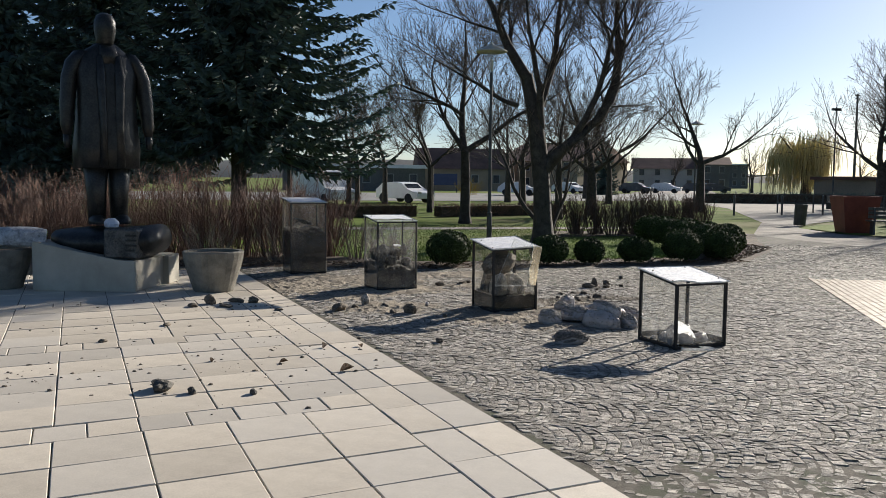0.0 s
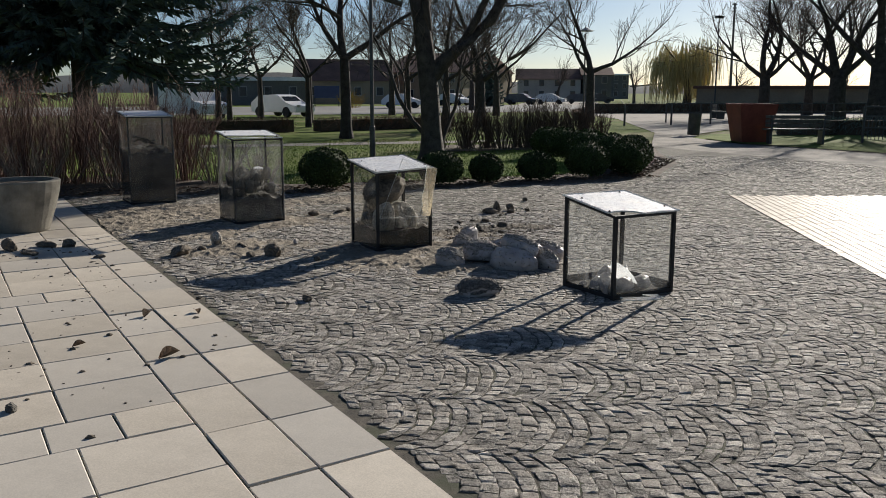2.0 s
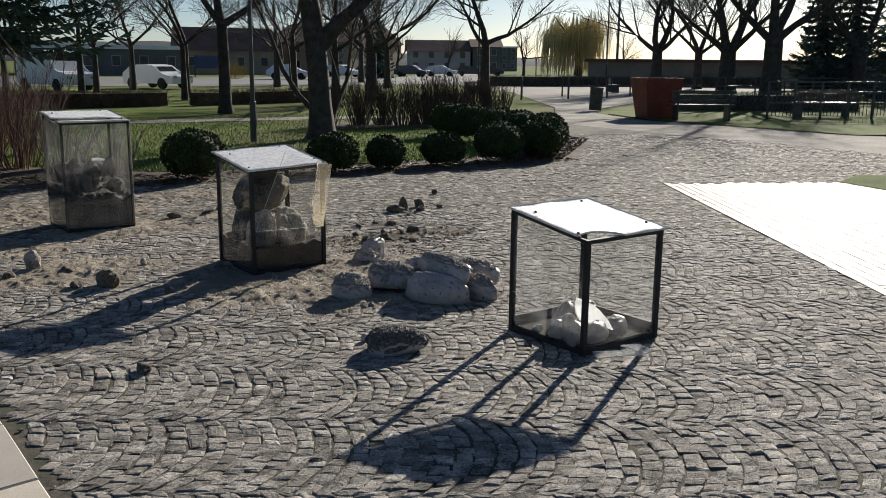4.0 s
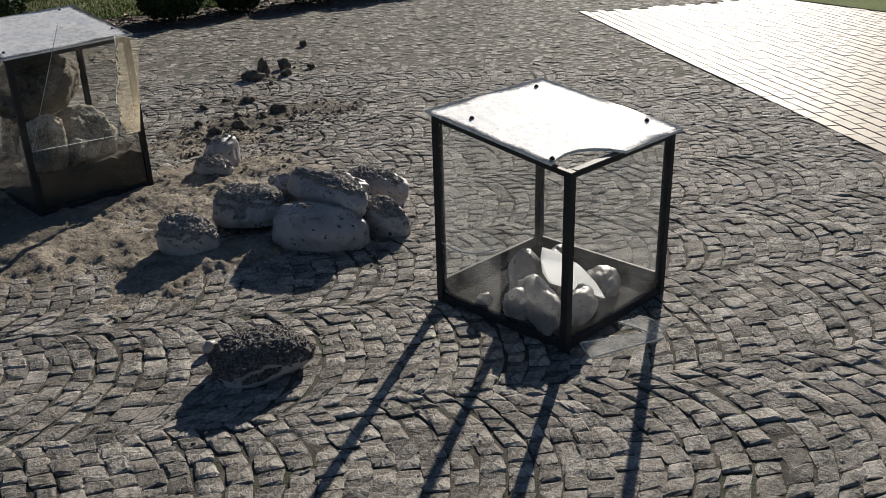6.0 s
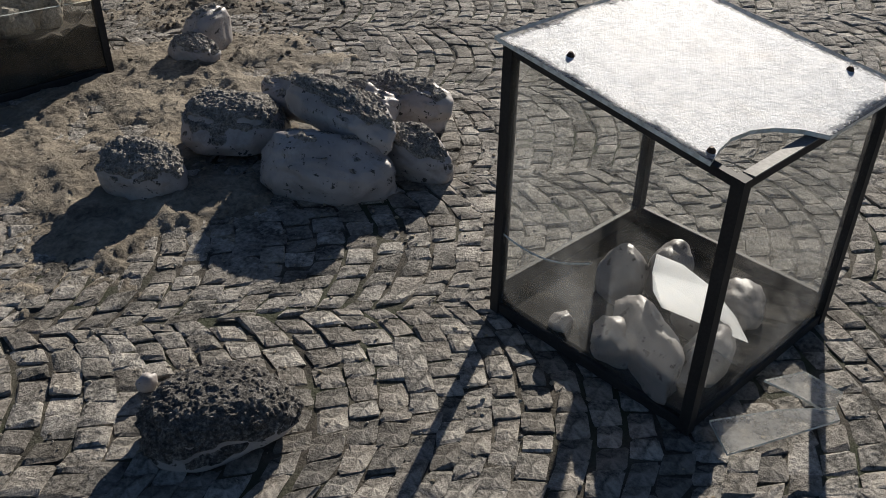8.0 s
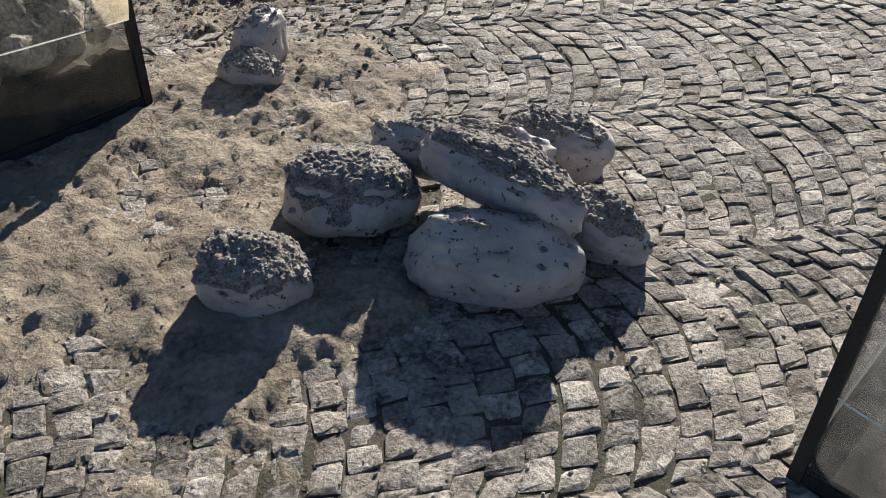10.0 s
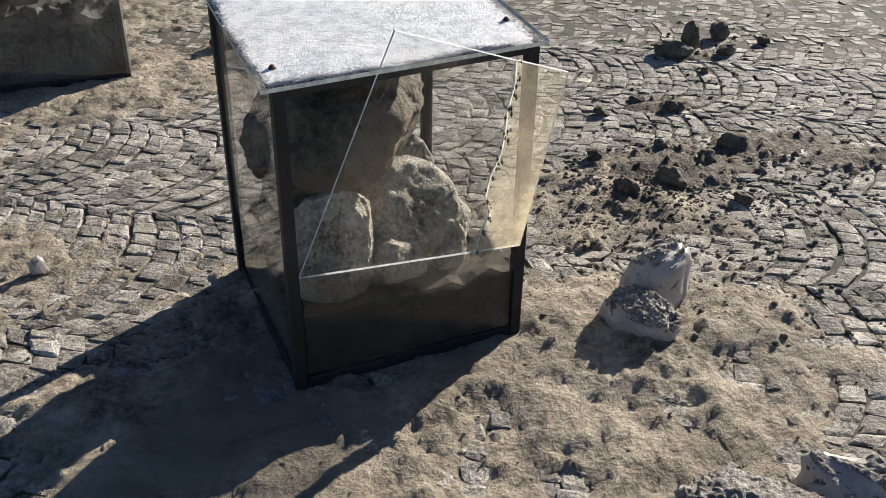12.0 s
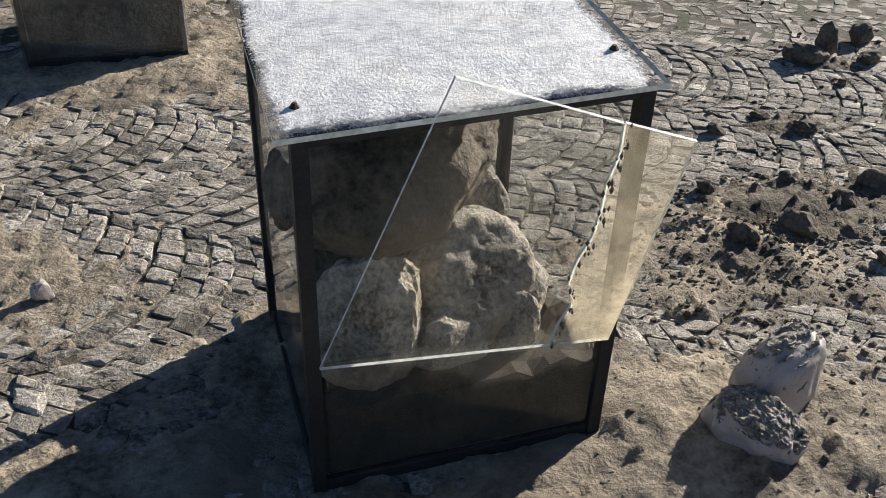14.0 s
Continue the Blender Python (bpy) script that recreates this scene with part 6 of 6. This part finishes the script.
# ---- far side of the street ----
def house(x, y, rz, w, d, h, ridge, wall, roof, label, rows=2, cols=4, flat=False, group="distant buildings"):
    """w along local x (towards the viewer at y = 0), eaves at h, ridge on top."""
    t = empty("house", pose(x, y, -0.05, 0, 0, rz), label, "house", group)
    part("wall", a_box(0, 0, 0, w, d, h), wall, t)
    if flat:
        part("roof", a_box(-0.3, -0.3, h, w + 0.3, d + 0.3, h + ridge), roof, t)
    else:
        bm = bmesh.new()
        a = [bm.verts.new(p) for p in ((-0.4, -0.4, h), (w + 0.4, -0.4, h), (w + 0.4, d + 0.4, h), (-0.4, d + 0.4, h), (-0.4, d / 2, h + ridge), (w + 0.4, d / 2, h + ridge))]
        for f in ((0, 1, 5, 4), (2, 3, 4, 5), (0, 4, 3), (1, 2, 5), (0, 3, 2, 1)):
            bm.faces.new([a[i] for i in f])
        part("roof", bm, roof, t)
    for r in range(rows):
        for c in range(cols):
            cx, cz = w * (c + 0.5) / cols, h * (r + 0.35) / rows
            win = part("window", a_box(cx - 0.5, -0.06, cz, cx + 0.5, 0.02, cz + 1.2), STUCCO, t)
            part("pane", a_box(cx - 0.42, -0.08, cz + 0.08, cx + 0.42, -0.05, cz + 1.12), WINDOW, win)
    return t


WINDOW = surface("dark_window", (0.02, 0.025, 0.03), (0.06, 0.07, 0.08), 0.15, 1, 10, 0.0, 0.001)
house(14.0, 112.5, -8, 18, 14, 2.9, 0.45, STUCCO_GREY, ROOF_METAL, "long low hall with a pale sheet roof", 1, 6, True)
house(33.5, 118.0, -10, 12, 9, 3.0, 3.0, STUCCO_TAN, ROOF_TILE, "house with a reddish tiled roof", 1, 4)
house(47.0, 124.0, -52, 13, 17, 4.3, 3.0, STUCCO_TAN, ROOF_TILE, "large gabled building with a tan end wall", 2, 4)
house(80.0, 143.0, -28, 11, 9, 3.8, 2.0, STUCCO, ROOF_TILE, "pale two-storey house across the street", 2, 4)
house(90.0, 137.5, -28, 5, 8, 4.6, 1.4, STUCCO_GREY, ROOF_TILE, "grey extension of the far house", 2, 2)
house(125.0, 186.0, -34, 8, 10, 5.6, 0.3, STUCCO_GREY, ROOF_METAL, "far grey apartment block", 3, 4, True)
house(52.0, 62.0, -44, 20, 6, 1.9, 0.25, STUCCO_TAN, ROOF_TILE, "long low dark building behind the hedge", 0, 0, True)
house(66.5, 47.5, -62, 24, 6, 2.1, 0.3, STUCCO_TAN, ROOF_TILE, "long low dark building behind the trees", 0, 0, True)
shed = empty("shelter", pose(55.5, 75.6, -0.03, 0, 0, -40), "open shelter with a thin slanting roof", "shelter")
for k in range(4):
    part("post", a_box(1.1 * k, 0, 0, 1.1 * k + 0.1, 0.1, 2.1 + 0.1 * k), WOOD_DARK, shed)
bm = a_box(-0.3, -0.4, 2.1, 3.8, 2.0, 2.2)
for v in bm.verts:
    v.co.z += 0.1 * v.co.x
part("roof", bm, WOOD_DARK, shed)


def car(x, y, rz, paint, van, label):
    t = empty("van" if van else "car", pose(x, y, -0.028, 0, 0, rz), label, "van" if van else "car", "parked vehicles")
    L2, W2, H2 = (4.8, 1.85, 2.1) if van else (4.1, 1.7, 1.4)
    prof = [(0, .3), (L2, .3), (L2, .85), (L2 - .25, .95), (L2 - 1.0, 1.05), (L2 - 1.7, H2 - .05), (L2 - 2.2, H2), (.25, H2), (0, H2 - .25)] if van else \
        [(0, .3), (L2, .3), (L2, .7), (L2 - .9, .85), (L2 - 1.6, H2 - .05), (L2 - 2.2, H2), (.7, H2 - .05), (.1, .9), (0, .8)]
    bm = bmesh.new()
    a = [bm.verts.new((px, -W2 / 2, pz)) for px, pz in prof]
    b = [bm.verts.new((px, W2 / 2, pz)) for px, pz in prof]
    bm.faces.new(a), bm.faces.new(b[::-1])
    for i in range(len(a)):
        k = (i + 1) % len(a)
        bm.faces.new((a[i], b[i], b[k], a[k]))
    bmesh.ops.bevel(bm, geom=bm.edges[:], offset=0.06, segments=2, affect="EDGES")
    part("body", bm, paint, t)
    wx = L2 - 1.62 if van else L2 - 1.5
    bm = bmesh.new()
    q = [bm.verts.new(p) for p in ((wx + .52, -W2 * .42, 1.1 if van else .9), (wx + .52, W2 * .42, 1.1 if van else .9), (wx + .03, W2 * .38, H2 - .12), (wx + .03, -W2 * .38, H2 - .12))]
    f = bm.faces.new(q)
    bmesh.ops.solidify(bm, geom=[f], thickness=-0.03)
    part("windscreen", bm, WINDOW, t)
    for px in (0.8, L2 - 0.85):
        for py in (-W2 / 2 + .05, W2 / 2 - .05):
            bm = bmesh.new()
            bmesh.ops.create_cone(bm, cap_ends=True, segments=16, radius1=0.32, radius2=0.32, depth=0.2, matrix=Matrix.Translation((px, py, 0.32)) @ Matrix.Rotation(radians(90), 4, "X"))
            part("wheel", bm, TYRE, t)
    for py in (-W2 * .36, W2 * .36):
        part("headlight", a_box(L2 - .06, py - .14, .62, L2 + .03, py + .14, .78, bevel=0.02), LAMP_SHADE, t)
    return t


car(9.2, 58.6, -68, CAR_WHITE, True, "white delivery van parked by the lawn")
car(15.0, 60.5, -60, CAR_WHITE, False, "white car parked by the lawn")
car(33.0, 86.0, -30, CAR_WHITE, False, "white car on the street")
for k, (x, y) in enumerate(((46.0, 101.0), (51.0, 103.5), (56.0, 103.0), (62.0, 106.0), (68.0, 108.0), (73.0, 111.0))):
    car(x, y, -60 + 7 * k, CAR_DARK if k % 3 else CAR_WHITE, False, "car parked in front of the far houses")
sign = empty("kiosk_panel", pose(29.5, 98.0, -0.03, 0, 0, -15), "blue panel on posts across the street", "sign")
for k in range(2):
    part("post", a_box(2.6 * k, 0, 0, 2.6 * k + 0.1, 0.1, 2.2), LAMP_GREY, sign)
part("panel", a_box(0, -0.06, 0.9, 2.7, -0.005, 2.2), CAR_BLUE, sign)
bush = shrub(30.5, 88.0, 1.6, 2.2, 801, "yellow flowering shrub across the street", 70, FORSYTHIA, "far shrubs")

# weeping willow, masts, hills
rng = random.Random(811)
wt = empty("willow_tree", pose(56.4, 68.6, -0.03), "yellow-green weeping willow with hanging twigs", "tree")
V, F, TV, TF = [], [], [], []
tube(V, F, [Vector((0, 0, 0)), Vector((0.1, 0, 1.4)), Vector((0, 0.1, 2.8))], [0.45, 0.38, 0.3], 9)
for k in range(26):
    az = rng.uniform(0, 6.28)
    reach = rng.uniform(0.8, 3.1)
    top = Vector((math.cos(az) * reach, math.sin(az) * reach, rng.uniform(4.6, 7.0) - reach * 0.35))
    mid = Vector((math.cos(az) * reach * 0.4, math.sin(az) * reach * 0.4, 4.2))
    tube(V, F, [Vector((0, 0, 2.6)), mid, top], [0.16, 0.10, 0.03], 5)
    for j in range(60):
        q = mid.lerp(top, rng.uniform(0.2, 1.1)) + Vector((rng.gauss(0, .45), rng.gauss(0, .45), rng.gauss(0.1, .25)))
        ln = min(q.z - 0.5, rng.uniform(1.0, 4.0))
        sway = Vector((math.cos(az), math.sin(az), 0)) * 0.4
        tube(TV, TF, [q, q + sway * 0.6 + Vector((0, 0, -0.25 * ln)), q + sway + Vector((rng.gauss(0, .1), rng.gauss(0, .1), -ln))], [0.03, 0.025, 0.012], 3)
link_mesh("trunk", V, F, BARK, wt)
link_mesh("crown", TV, TF, WILLOW, wt, "hanging yellow-green twigs")
for x, y, h, r, label in ((51.7, 59.4, 7.7, 0.07, "tall slim light mast"), (96.0, 107.0, 14.5, 0.22, "tall lattice radio mast far off")):
    m = empty("mast", pose(x, y, -0.05), label, "mast")
    part("shaft", loft([((0, 0, 0), r, r), ((0, 0, h), r * 0.6, r * 0.6)], 8), LAMP_GREY, m)
    for k in range(3):
        part("head", a_box(-0.4 + 0.1 * k, -0.1, h - 0.3 - 0.5 * k * (h > 10), 0.4 - 0.1 * k, 0.1, h - 0.1 - 0.5 * k * (h > 10)), LAMP_GREY, m)
rng = random.Random(821)
for k in range(14):
    x, y = 60 + 6.5 * k, 128 - 6.0 * k
    tree(x + rng.uniform(-3, 3), y + rng.uniform(-3, 3), [((0, 0, 1.5), (rng.uniform(-.3, .3), 0, 1), 3.2, 0.2, 0), ((0, 0, 1.6), (0.7, 0.3, 0.8), 2.6, 0.14, 0)], 830 + k, "small bare tree in the distance", depth=2, kids=6, flare=[([(0, 0, 0), (0, 0, 1.7)], [0.25, 0.2])], group="distant trees")
V, F = [], []
for k in range(61):
    az = radians(-20 + 160 * k / 60)
    d = 1100
    h = 24 + 10 * noise.noise(Vector((k * 0.23, 1, 0))) + 5 * noise.noise(Vector((k * 0.9, 4, 0))) - max(0, 22 * (1 - (math.degrees(az) - 45) / 30)) * (math.degrees(az) < 75)
    V.extend(((d * math.cos(az), d * math.sin(az), -1.0), (d * 1.05 * math.cos(az), d * 1.05 * math.sin(az), max(9.0, h)), (d * 1.3 * math.cos(az), d * 1.3 * math.sin(az), -1.0)))
for k in range(60):
    for j in range(2):
        F.append((k * 3 + j, (k + 1) * 3 + j, (k + 1) * 3 + j + 1, k * 3 + j + 1))
tagged(link_mesh("backdrop", V, F, HILL, smooth=True), "hazy wooded hills on the horizon", "hills", kind="structure")
